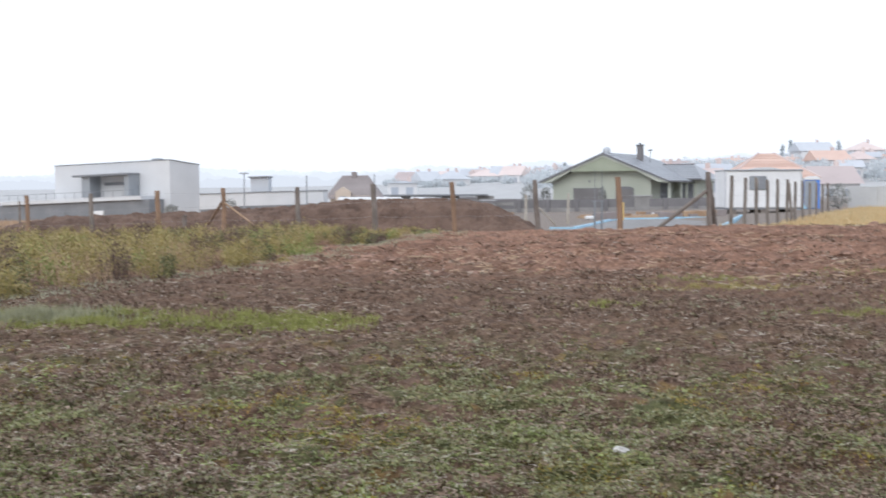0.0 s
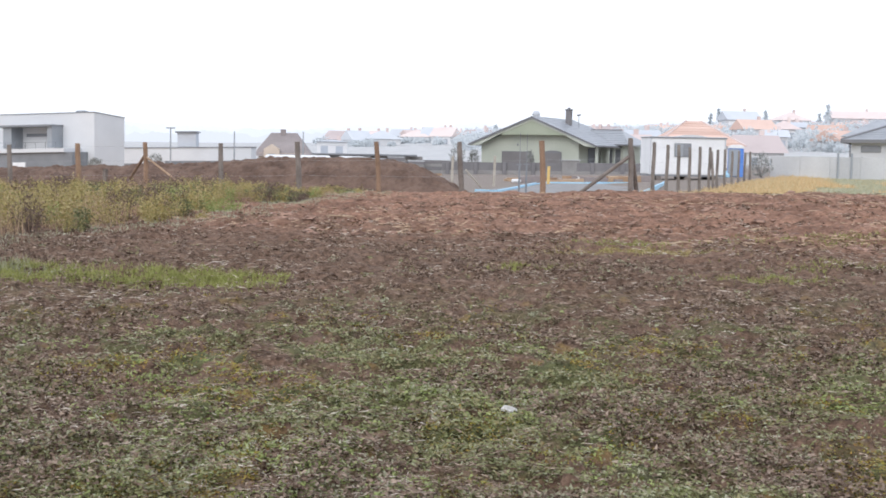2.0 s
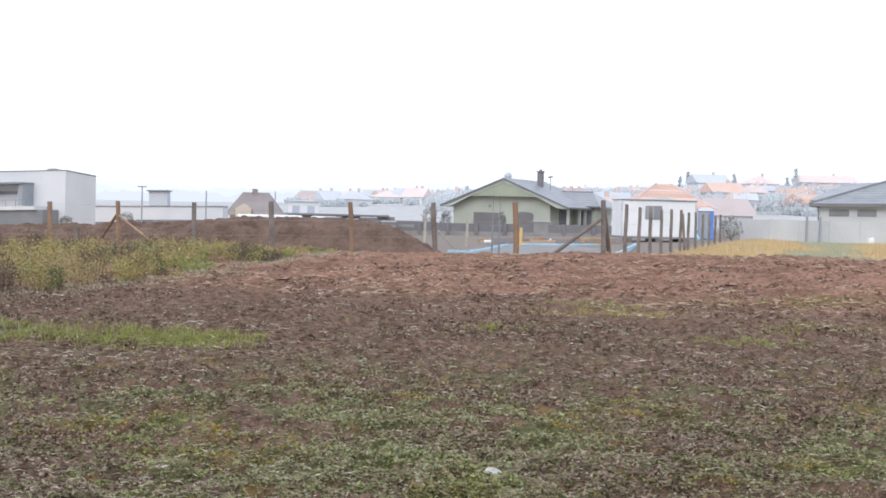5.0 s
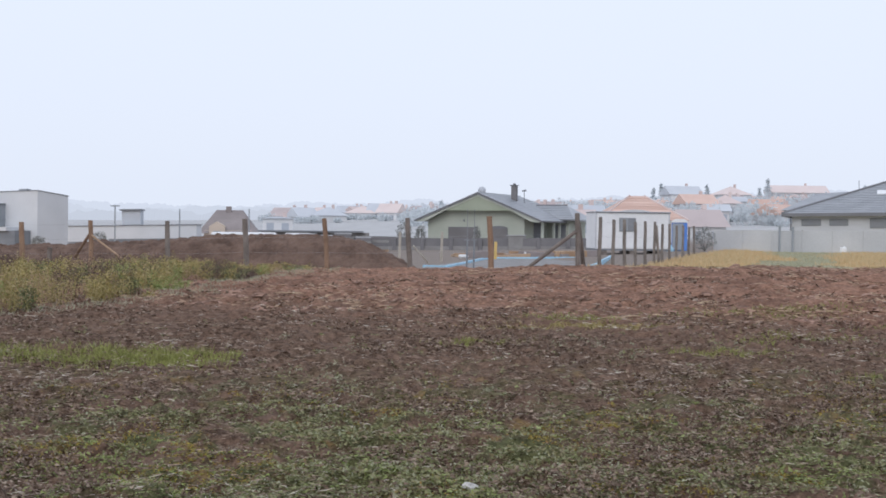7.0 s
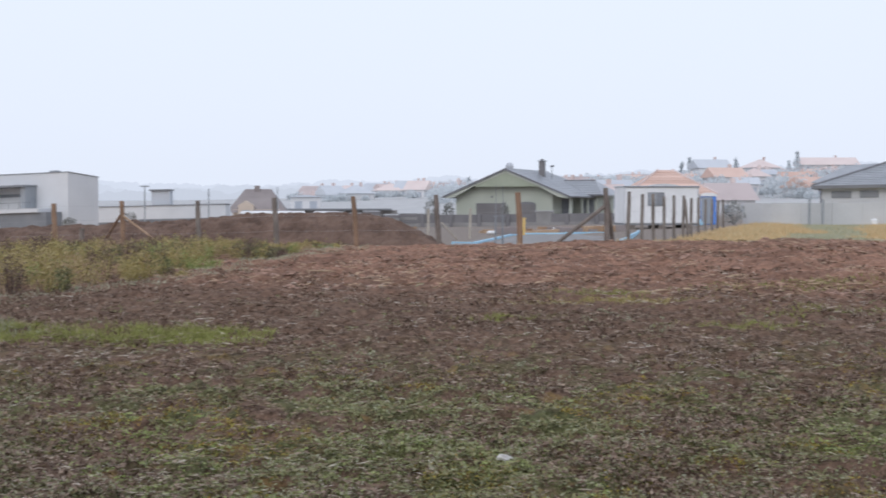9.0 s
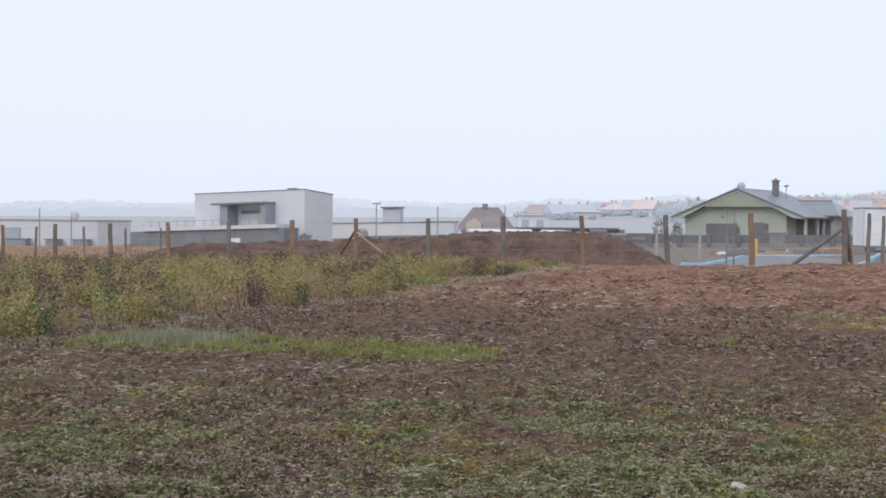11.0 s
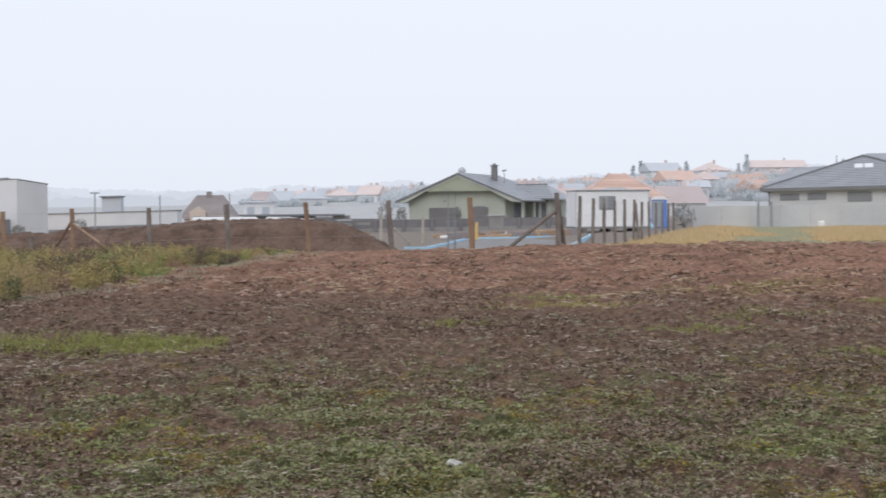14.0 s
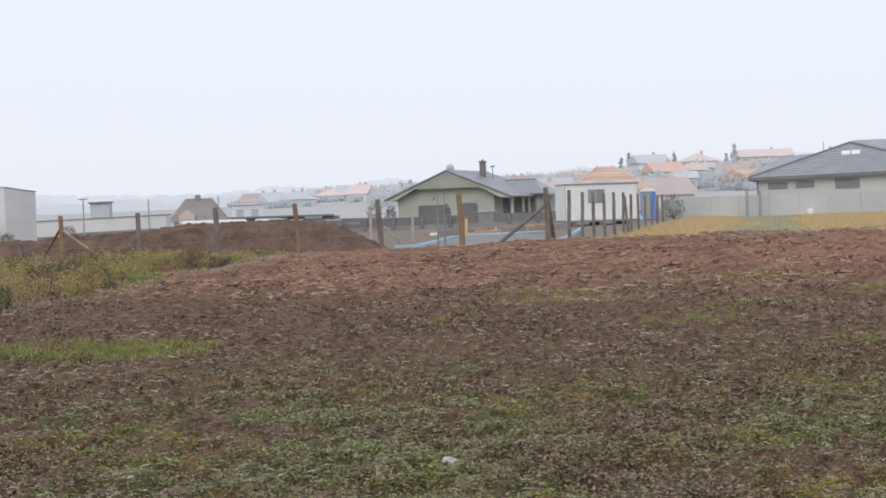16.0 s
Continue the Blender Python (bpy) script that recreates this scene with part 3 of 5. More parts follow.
def portable_toilet():
    root = thing("portable_toilet", pose(23.85, 85.0, 0.25, 0, 0, -14), "blue plastic portable toilet with a grey door and white domed roof", "toilet")
    part("cabin", box(0, 1.02, 0, 1.05, 0.1, 2.02, 0.03), M_WCBLUE, root)
    part("door", box(0.02, 0.76, -0.06, -0.004, 0.14, 1.96), M_WCGREY, root, "grey plastic door")
    part("door_frame", box(0.78, 1.0, -0.04, -0.003, 0.12, 2.0), M_WCBLUE, root)
    part("base", box(-0.03, 1.05, -0.05, 1.08, -0.05, 0.097), M_GREYTRIM, root)
    prof = [(-0.04, 2.023), (1.06, 2.023), (1.03, 2.14), (0.8, 2.26), (0.25, 2.26), (-0.01, 2.14)]
    part("roof", solid([(x, -0.06, z) for x, z in prof], [(x, 1.1, z) for x, z in prof]), M_CABIN, root, "white domed roof")
    root = thing("plastic_sack", pose(23.4, 84.0, 0.3), "crumpled blue plastic sack beside the toilet", "sack")
    bm = bmesh.new()
    bmesh.ops.create_icosphere(bm, subdivisions=2, radius=0.4)
    for v in bm.verts:
        v.co *= 0.8 + 0.5 * noise.noise(v.co * 3)
        v.co.z = max(0, v.co.z * 0.9 + 0.22)
    part("bag", bm, M_BLUE, root)


def canister():
    root = thing("plastic_canister", pose(34.9, 82.6, float(height(34.9, 82.6))), "small white plastic canister before the concrete wall", "canister")
    part("body", box(-0.2, 0.2, -0.14, 0.14, 0.0, 0.42, 0.05), M_CABIN, root)
    part("cap", rod((0.08, 0, 0.42), (0.08, 0, 0.50), 0.06, 8), M_CABIN, root)


site_cabin()
portable_toilet()
canister()


# ---- houses ----
def pane(parent, u0, u1, z0, z1, y, name="window", frame_mat=None, glass=None):
    """A window or door on a wall that faces -y at the given y: frame proud of the wall and pane set in it."""
    bm = box(u0, u1, y - 0.05, y + 0.04, z0, z1)
    w = part(name, bm, frame_mat or M_GREYTRIM, parent)
    part("pane" if name == "window" else "leaf", box(u0 + 0.07, u1 - 0.07, y - 0.065, y - 0.053, z0 + 0.07, z1 - 0.07), glass or M_DARKGLASS, w)
    return w


def tile_rows(parent, a, b, c, d, rows, material):
    """Courses of tiles over a roof plane a-b (eave), d-c (ridge): overlapping strips, each slightly proud."""
    a, b, c, d = (Vector(p) for p in (a, b, c, d))
    n = (b - a).cross(d - a).normalized()
    if n.z < 0:
        n = -n
    for k in range(rows):
        s, t = k / rows, (k + 1) / rows
        p = [a.lerp(d, s) + n * 0.05, b.lerp(c, s) + n * 0.05, b.lerp(c, t) + n * 0.012, a.lerp(d, t) + n * 0.012]
        part("tile_course", solid(p, [v - n * 0.04 for v in p]), material, parent)


def green_house():
    root = thing("bungalow", pose(12.95, 104.6, 0.05, 0, 0, -27), "sage green bungalow with a grey tiled gable roof and brick chimney", "house")
    hw, ridge, eave, depth = 5.5, 4.62, 2.36, 13.2
    wl, wr, slope = -4.75, 3.78, (4.62 - 2.36) / 5.5

    def under(x, drop):
        return ridge - drop - slope * abs(x)

    # walls, a step behind the gable; the east side stands back under the eave as a porch
    prof = [(wl, 0), (wr, 0), (wr, under(wr, 0.24)), (0, ridge - 0.24), (wl, under(wl, 0.24))]
    part("wall", solid([(x, 0.9, z) for x, z in prof], [(x, depth, z) for x, z in prof]), M_GREEN, root)
    # gable triangle, with pale boards under both verges
    zb, xb = 3.16, 2.88
    tri = [(-xb, zb), (xb, zb), (0, ridge - 0.30)]
    part("gable", solid([(x, 0.06, z) for x, z in tri], [(x, 0.2, z) for x, z in tri]), M_GABLE, root, "sage green boarded gable")
    part("soffit", box(-xb, xb, 0.205, 0.895, zb + 0.01, zb + 0.07), M_SOFFIT, root)
    for sx in (-1, 1):
        band = [(0, ridge - 0.13), (sx * (hw - 0.1), under(hw - 0.1, 0.13)), (sx * (hw - 0.1), under(hw - 0.1, 0.20)), (sx * (hw - 0.9), under(hw - 0.9, 0.44)), (sx * xb, zb), (0, ridge - 0.297)]
        part("verge_soffit", solid([(x, 0.0, z) for x, z in band], [(x, 0.055, z) for x, z in band]), M_SOFFIT, root, "pale boards under the verge")
    for sx in (-1, 1):
        q = [(sx * hw, -0.1, eave), (sx * hw, depth + 0.5, eave), (0, depth - 2.0, ridge), (0, -0.1, ridge)]
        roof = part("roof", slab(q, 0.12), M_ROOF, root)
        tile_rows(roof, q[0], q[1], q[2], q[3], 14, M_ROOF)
        part("verge_board", solid([(sx * hw, -0.14, eave - 0.08), (sx * hw, -0.14, eave + 0.05), (0, -0.14, ridge + 0.06), (0, -0.14, ridge - 0.07)],
                                  [(sx * hw, -0.105, eave - 0.08), (sx * hw, -0.105, eave + 0.05), (0, -0.105, ridge + 0.06), (0, -0.105, ridge - 0.07)]), M_ROOF_EDGE, root, "dark roof edge board")
        part("gutter", rod((sx * (hw + 0.06), -0.1, eave - 0.06), (sx * (hw + 0.06), depth + 0.5, eave - 0.06), 0.07, 6), M_ROOF_EDGE, root)
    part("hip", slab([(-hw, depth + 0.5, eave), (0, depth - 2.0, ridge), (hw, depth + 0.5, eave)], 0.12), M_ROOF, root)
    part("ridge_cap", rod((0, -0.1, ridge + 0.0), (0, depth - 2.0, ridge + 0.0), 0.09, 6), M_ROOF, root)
    chim = part("chimney", box(0.95, 1.4, 5.8, 6.3, 3.4, 5.40, 0.02), M_DOOR, root, "dark brick chimney")
    part("chimney_cap", box(0.88, 1.47, 5.73, 6.37, 5.403, 5.48), M_ROOF_EDGE, chim)
    part("chimney_pot", rod((1.17, 6.05, 5.483), (1.17, 6.05, 5.62), 0.13, 8), M_ROOF_EDGE, chim)
    part("roof_pole", rod((1.7, 7.2, 3.6), (1.7, 7.2, 5.0), 0.035, 6), M_GREYTRIM, root)
    part("pole_head", rod((1.52, 7.2, 5.0), (1.88, 7.2, 5.06), 0.07, 6), M_GREYTRIM, root)
    # front openings: a wide dark garage door and a narrower one under a low arch
    g = pane(root, -2.9, -0.3, 0.0, 1.80, 0.9, "garage_door", M_ROOF_EDGE, M_DOOR)
    for k in range(4):
        part("door_rail", box(-2.82, -0.38, 0.825, 0.833, 0.36 * (k + 1) - 0.012, 0.36 * (k + 1) + 0.012), M_ROOF_EDGE, g)
    arch = [(0.8, 0.0), (2.35, 0.0)] + [(1.575 + 0.775 * math.cos(q), 1.72 + 0.2 * math.sin(q)) for q in [math.pi * k / 8 for k in range(9)]]
    g = part("garage_door", solid([(x, 0.85, z) for x, z in arch], [(x, 0.94, z) for x, z in arch]), M_ROOF_EDGE, root, "dark arched garage door")
    part("leaf", box(0.88, 2.27, 0.835, 0.847, 0.05, 1.70), M_DOOR, g)
    part("wall_lamp", box(-1.55, -1.43, 0.80, 0.897, 2.25, 2.45, 0.02), M_GREYTRIM, root)
    # side wing with its own low roof and porch
    part("wing", box(wr + 0.003, 5.75, 7.2, 12.6, 0, 2.75), M_GREEN, root)
    q = [(3.4, 6.5, 2.55), (6.4, 6.5, 2.55), (5.0, 9.2, 3.78), (2.2, 9.2, 3.78)]
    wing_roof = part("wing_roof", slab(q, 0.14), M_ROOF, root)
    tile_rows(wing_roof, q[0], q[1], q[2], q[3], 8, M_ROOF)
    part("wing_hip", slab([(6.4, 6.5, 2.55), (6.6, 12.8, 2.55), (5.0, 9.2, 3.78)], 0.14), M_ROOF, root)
    part("wing_ridge", rod((2.2, 9.2, 3.80), (5.0, 9.2, 3.80), 0.08, 6), M_ROOF_EDGE, root)
    part("wing_gutter", rod((3.4, 6.44, 2.5), (6.45, 6.44, 2.5), 0.07, 6), M_ROOF_EDGE, root)
    side = part("side_window", box(wr - 0.04, wr + 0.05, 3.4, 5.6, 0.4, 2.2), M_GREYTRIM, root)
    part("pane", box(wr + 0.053, wr + 0.065, 3.48, 5.52, 0.48, 2.12), M_DARKGLASS, side)
    for py in (1.2, 4.4, 6.1):
        part("porch_post", box(5.1, 5.3, py, py + 0.2, 0, 2.45), M_SOFFIT, root)
    pane(root, 4.5, 5.5, 0.6, 2.1, 7.2)
    # dome of unknown use, placed to fit the camera's view; its stand is added
    dish = thing("pale_dome", pose(15.5, 122.0, 0.0), "pale round dome behind the bungalow's ridge", "tank")
    bm = bmesh.new()
    bmesh.ops.create_uvsphere(bm, u_segments=14, v_segments=8, radius=0.38)
    bmesh.ops.translate(bm, verts=bm.verts[:], vec=(0, 0, 5.42))
    part("dome", bm, M_TILE_G, dish, smooth=True)
    part("stand", rod((0, 0, -0.3), (0, 0, 5.3), 0.2, 10), M_OFFWHITE, dish)


def garden_wall():
    root = thing("garden_wall", pose(0, 0, 0), "grey-brown panel garden wall with pale masonry pillars", "garden wall")
    x0, y0, x1, y1, n = 1.5, 99.5, 20.5, 93.0, 9
    for k in range(n + 1):
        t = k / n
        x, y = x0 + (x1 - x0) * t, y0 + (y1 - y0) * t
        z = -0.15 + 0.25 * t
        wide = 0.66 if k == 6 else 0.14
        x += 0.6 if k == 6 else 0.0
        p = part("pillar", box(x - wide, x + wide, y - 0.25, y + 0.25, z - 0.3, z + (1.18 if k == 6 else 1.02), 0.02), M_BRICKGREY if k == 6 else M_FENCEPANEL, root)
        if k == 6:
            part("pillar_cap", box(x - wide - 0.06, x + wide + 0.06, y - 0.31, y + 0.31, z + 1.183, z + 1.25, 0.02), M_CONC, p, "pale coping slab")
        if k < n:
            xa, ya = x0 + (x1 - x0) * (k + 1) / n, y0 + (y1 - y0) * (k + 1) / n
            part("plinth", solid([(x, y - 0.12, z - 0.3), (xa, ya - 0.12, z - 0.3), (xa, ya - 0.12, z + 0.4), (x, y - 0.12, z + 0.4)],
                                 [(x, y + 0.12, z - 0.3), (xa, ya + 0.12, z - 0.3), (xa, ya + 0.12, z + 0.4), (x, y + 0.12, z + 0.4)]), M_BRICKGREY, root)
            part("panel", solid([(x, y - 0.04, z + 0.403), (xa, ya - 0.04, z + 0.403), (xa, ya - 0.04, z + 1.02), (x, y - 0.04, z + 1.02)],
                                [(x, y + 0.04, z + 0.403), (xa, ya + 0.04, z + 0.403), (xa, ya + 0.04, z + 1.02), (x, y + 0.04, z + 1.02)]), M_FENCEPANEL, root)


def white_house():
    a = Vector((-23.1, 108.0))
    u = Vector((-10.9, 4.0)).normalized()
    v = Vector((4.0, 10.9)).normalized()
    root = thing("flat_roofed_house", pose(0, 0, 0), "white cubic flat-roofed house with a roofed balcony recess and a lower storey in painted shade", "house")

    def P(s, t, z):
        """s metres along the front, t metres behind it; heights shear down with both to fit the camera's view."""
        q = a + u * s + v * t
        return (q.x, q.y, z - 0.034 * s - 0.07 * max(0.0, t))

    def block(s0, s1, t0, t1, z0, z1):
        return solid([P(s0, t0, z0), P(s1, t0, z0), P(s1, t0, z1), P(s0, t0, z1)], [P(s0, t1, z0), P(s1, t1, z0), P(s1, t1, z1), P(s0, t1, z1)])

    part("wall", block(0, 11.6, 0, 4.7, -1.0, 4.40), M_WHITE, root)
    part("roof_edge", block(-0.05, 11.65, -0.05, 4.75, 4.403, 4.47), M_GREYTRIM, root, "dark thin roof edge")
    part("roof_vent", block(1.6, 2.4, 1.0, 1.6, 4.40, 4.72), M_BAND, root)
    # balcony recess: canopy, side wing walls, back wall with slot window
    part("canopy", block(2.95, 8.5, -1.9, -0.003, 3.28, 3.44), M_GREYTRIM, root, "dark grey canopy slab")
    part("side_wall", block(3.0, 3.45, -1.6, -0.003, 1.53, 3.277), M_BAND, root, "grey recess wall")
    part("side_wall", block(6.9, 7.7, -1.6, -0.003, 1.53, 3.277), M_BAND, root, "grey recess wall")
    w = part("window", block(4.5, 6.5, -0.06, -0.003, 2.50, 2.76), M_GREYTRIM, root, "long slot window")
    part("pane", block(4.58, 6.42, -0.07, -0.062, 2.54, 2.72), M_DARKGLASS, w)
    part("balcony_slab", block(1.2, 15.4, -2.6, -0.003, 1.14, 1.45), M_WHITE, root)
    rail = part("railing", block(1.9, 15.2, -2.55, -2.52, 1.95, 1.98), M_GREYTRIM, root, "thin grey railing")
    for k in range(14):
        part("rail_post", block(2.0 + 0.96 * k, 2.03 + 0.96 * k, -2.55, -2.52, 1.453, 1.947), M_GREYTRIM, rail)
    # shade under the balcony is painted on as dark grey
    part("plinth_storey", block(0.6, 17.0, -2.3, -0.05, -1.2, 1.137), M_GREYTRIM, root, "lower storey with its shade painted dark grey")
    pane_low = part("garage_door", block(5.0, 6.2, -2.42, -2.303, -0.6, 0.35), M_CABIN, root, "small white door")
    part("lower_window", block(9.0, 10.3, -2.36, -2.303, -0.1, 0.6), M_DARKGLASS, root)


def low_white_house():
    root = thing("flat_roofed_house", pose(-26.3, 134.8, -1.0, 0, -1.4, 1.5), "long low white flat-roofed house with a boxy roof cabin", "house")
    part("wall", box(0, 13.6, 0, 8, 0, 2.45), M_WHITE, root)
    part("roof_edge", box(-0.1, 13.7, -0.1, 8.1, 2.453, 2.54), M_GREYTRIM, root, "dark grey roof edge")
    cab = part("roof_cabin", box(5.9, 7.8, 1.0, 4.0, 2.563, 4.05), M_TILE_G, root, "blue-grey roof cabin")
    part("cabin_cap", box(5.7, 7.95, 0.7, 4.3, 4.053, 4.2), M_GREYTRIM, cab, "dark cap")
    part("low_wall", box(5.8, 12.6, -8.5, -8.2, -0.3, 1.16), M_GREYTRIM, root, "grey yard wall")
    part("low_wall", box(1.4, 3.6, -8.5, -8.2, -0.3, 0.95), M_GREYTRIM, root, "grey yard wall")


def west_building():
    root = thing("flat_roofed_house", pose(-62.0, 114.5, -1.2, 0, 0, 0), "pale flat-roofed house with dark sheds before it", "house")
    part("wall", box(0, 18.0, 0, 9, -0.2, 2.70), M_WHITE, root)
    part("roof_edge", box(-0.1, 18.1, -0.1, 9.1, 2.703, 2.80), M_BAND, root)
    for x0 in (3.0, 9.0):
        pane(root, x0, x0 + 1.6, 0.9, 2.0, 0.0, "window", M_BAND, M_FARWIN)
    for x, w in ((-47.9, 1.1), (-45.2, 1.35), (-51.5, 2.2)):
        s = thing("garden_shed", pose(x, 113.2, -1.1), "small grey flat garden shed beside the white house", "shed", "garden sheds")
        part("body", box(-w / 2, w / 2, 0, 1.1, -0.2, 0.85), M_BAND, s)
        part("roof", box(-w / 2 - 0.08, w / 2 + 0.08, -0.08, 1.18, 0.853, 0.92), M_GREYTRIM, s)
    d = thing("satellite_mast", pose(-45.5, 112.0, -1.0), "thin mast with a grey satellite dish", "mast")
    part("mast", rod((0, 0, -0.3), (0, 0, 3.2), 0.05, 6), M_GREYTRIM, d)
    bm = bmesh.new()
    bmesh.ops.create_uvsphere(bm, u_segments=14, v_segments=7, radius=0.42)
    for q in bm.verts:
        q.co.y = q.co.y * 0.3
    bmesh.ops.translate(bm, verts=bm.verts[:], vec=(0.35, 0, 3.0))
    part("dish", bm, M_OFFWHITE, d, smooth=True)


def pole(name, x, y, top, label, head):
    z = float(height(x, y))
    r = thing(name, pose(x, y, z), label, "pole")
    part("shaft", rod((0, 0, -0.3), (0, 0, top - z), 0.085, 6, None, 0.06), M_BAND, r)
    if head:
        part("lamp_head", box(-0.42, 0.42, -0.12, 0.12, top - z, top - z + 0.12, 0.02), M_BAND, r)


def grey_bungalow():
    """Hip-roofed bungalow behind the concrete wall, one hip end towards the field."""
    root = thing("bungalow", pose(36.03, 97.0, 0.25, 0, -0.9, -25), "pale bungalow with a dark grey hipped roof and skylights", "house")
    L, D, e, rz, ax, ay = 15.4, 14.0, 2.91, 5.42, 7.65, 5.6
    part("wall", box(0.7, L - 0.7, 0.7, D, -0.4, e - 0.06), M_OFFWHITE, root)
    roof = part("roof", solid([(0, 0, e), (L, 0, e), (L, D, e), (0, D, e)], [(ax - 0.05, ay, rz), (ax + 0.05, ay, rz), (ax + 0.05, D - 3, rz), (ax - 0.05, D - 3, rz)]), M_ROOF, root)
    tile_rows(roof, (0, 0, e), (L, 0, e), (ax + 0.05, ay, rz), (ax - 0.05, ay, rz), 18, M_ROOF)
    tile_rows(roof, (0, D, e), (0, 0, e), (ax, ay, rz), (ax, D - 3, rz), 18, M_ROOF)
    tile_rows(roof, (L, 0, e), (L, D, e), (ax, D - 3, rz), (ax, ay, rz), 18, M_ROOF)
    for p in ((0, 0), (L, 0)):
        part("hip_cap", rod((*p, e + 0.04), (ax, ay, rz + 0.06), 0.10, 6), M_ROOF_EDGE, roof)
    part("eave_board", box(-0.03, L + 0.03, -0.05, -0.003, e - 0.22, e + 0.03), M_ROOF_EDGE, root, "dark eave board")
    part("eave_board", box(-0.05, -0.003, 0, D, e - 0.22, e + 0.03), M_ROOF_EDGE, root, "dark eave board")
    part("soffit", box(0, L, 0.0, 0.7, e - 0.2, e - 0.02), M_BAND, root)
    part("downpipe", rod((0.62, 0.6, 0), (0.62, 0.6, e - 0.2), 0.06, 6), M_ROOF_EDGE, root)
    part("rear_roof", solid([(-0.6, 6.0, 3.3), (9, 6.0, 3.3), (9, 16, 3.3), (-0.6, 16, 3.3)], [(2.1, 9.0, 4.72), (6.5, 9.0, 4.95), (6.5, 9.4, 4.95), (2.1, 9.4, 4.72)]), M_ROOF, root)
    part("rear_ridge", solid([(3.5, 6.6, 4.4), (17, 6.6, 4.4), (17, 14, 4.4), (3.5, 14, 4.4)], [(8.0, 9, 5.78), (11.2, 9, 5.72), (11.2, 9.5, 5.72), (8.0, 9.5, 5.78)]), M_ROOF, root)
    for x0, x1, z0, z1 in ((1.42, 2.9, 1.95, 2.47), (3.52, 4.92, 1.95, 2.47), (6.5, 8.3, 1.75, 2.5), (10.6, 12.2, 1.9, 2.5)):
        pane(root, x0, x1, z0, z1, 0.7)
    n = Vector((0, -(rz - e), ay)).normalized()
    up = Vector((0, ay, rz - e)).normalized()
    for x0 in (7.0, 7.75):
        c = Vector((x0, 3.3, e + 3.3 * (rz - e) / ay)) + n * 0.10
        q = [c + up * s + Vector((w, 0, 0)) for w, s in ((0, 0), (0.66, 0), (0.66, 0.75), (0, 0.75))]
        part("skylight", solid([tuple(p) for p in q], [tuple(p - n * 0.12) for p in q]), M_CABIN, root, "bright skylight pane")
    part("roof_vent", rod((11.9, 9.2, 5.4), (11.6, 9.2, 6.25), 0.12, 8), M_OFFWHITE, root)
    part("aerial", rod((5.5, 9.2, 4.8), (5.5, 9.2, 5.75), 0.03, 5), M_GREYTRIM, root)


def concrete_wall():
    root = tagged(new("concrete_wall"), "long smooth pale grey concrete garden wall", "wall", kind="structure")
    x0, y0, x1, y1, n = 27.7, 88.0, 47.0, 77.0, 11
    for k in range(n):
        a, b = k / n, (k + 1) / n - 0.0005
        p, q = (x0 + (x1 - x0) * a, y0 + (y1 - y0) * a), (x0 + (x1 - x0) * b, y0 + (y1 - y0) * b)
        z1 = 1.82 + 0.012 * ((k * 5) % 3 - 1)
        part("wall_panel", solid([(*p, -0.2), (*q, -0.2), (*q, z1), (*p, z1)], [(p[0] + 0.1, p[1] + 0.16, -0.2), (q[0] + 0.1, q[1] + 0.16, -0.2), (q[0] + 0.1, q[1] + 0.16, z1), (p[0] + 0.1, p[1] + 0.16, z1)]), M_CONC, root)
    for t in (0.21, 0.25, 0.80):
        x, y = x0 + (x1 - x0) * t - 0.3, y0 + (y1 - y0) * t - 0.5
        s = thing("timber_stake", pose(x, y, float(height(x, y))), "thin grey stake before the concrete wall", "stake", "site stakes")
        part("shaft", box(-0.06, 0.06, -0.06, 0.06, -0.2, 1.75 if t < 0.5 else 0.9), M_BAND, s)


def brown_house():
    root = thing("house", pose(-11.3, 160, -0.6), "house with a steep brown roof and peach gable", "house")
    part("wall", box(-2.9, 2.9, 0, 8, -0.3, 1.8), M_PEACH, root)
    part("roof", solid([(-3.7, -0.4, 1.4), (3.7, -0.4, 1.4), (3.7, 8.4, 1.4), (-3.7, 8.4, 1.4)], [(-1.6, 3.0, 4.35), (1.6, 3.0, 4.35), (1.6, 5.0, 4.35), (-1.6, 5.0, 4.35)]), M_BROWNROOF, root)
    tri = [(-2.2, 0.2), (-0.3, 0.2), (-0.3, 2.3), (-1.25, 2.9), (-2.2, 2.3)]
    part("dormer", solid([(x, -0.7, z) for x, z in tri], [(x, 2.0, z) for x, z in tri]), M_PEACH, root, "peach gable bay")
    part("chimney", box(-0.4, 0.25, 2.6, 3.3, 3.6, 4.8), M_BROWNROOF, root)
    pane(root, -1.7, -0.8, 0.8, 1.7, -0.7, "window", M_BAND, M_FARWIN)


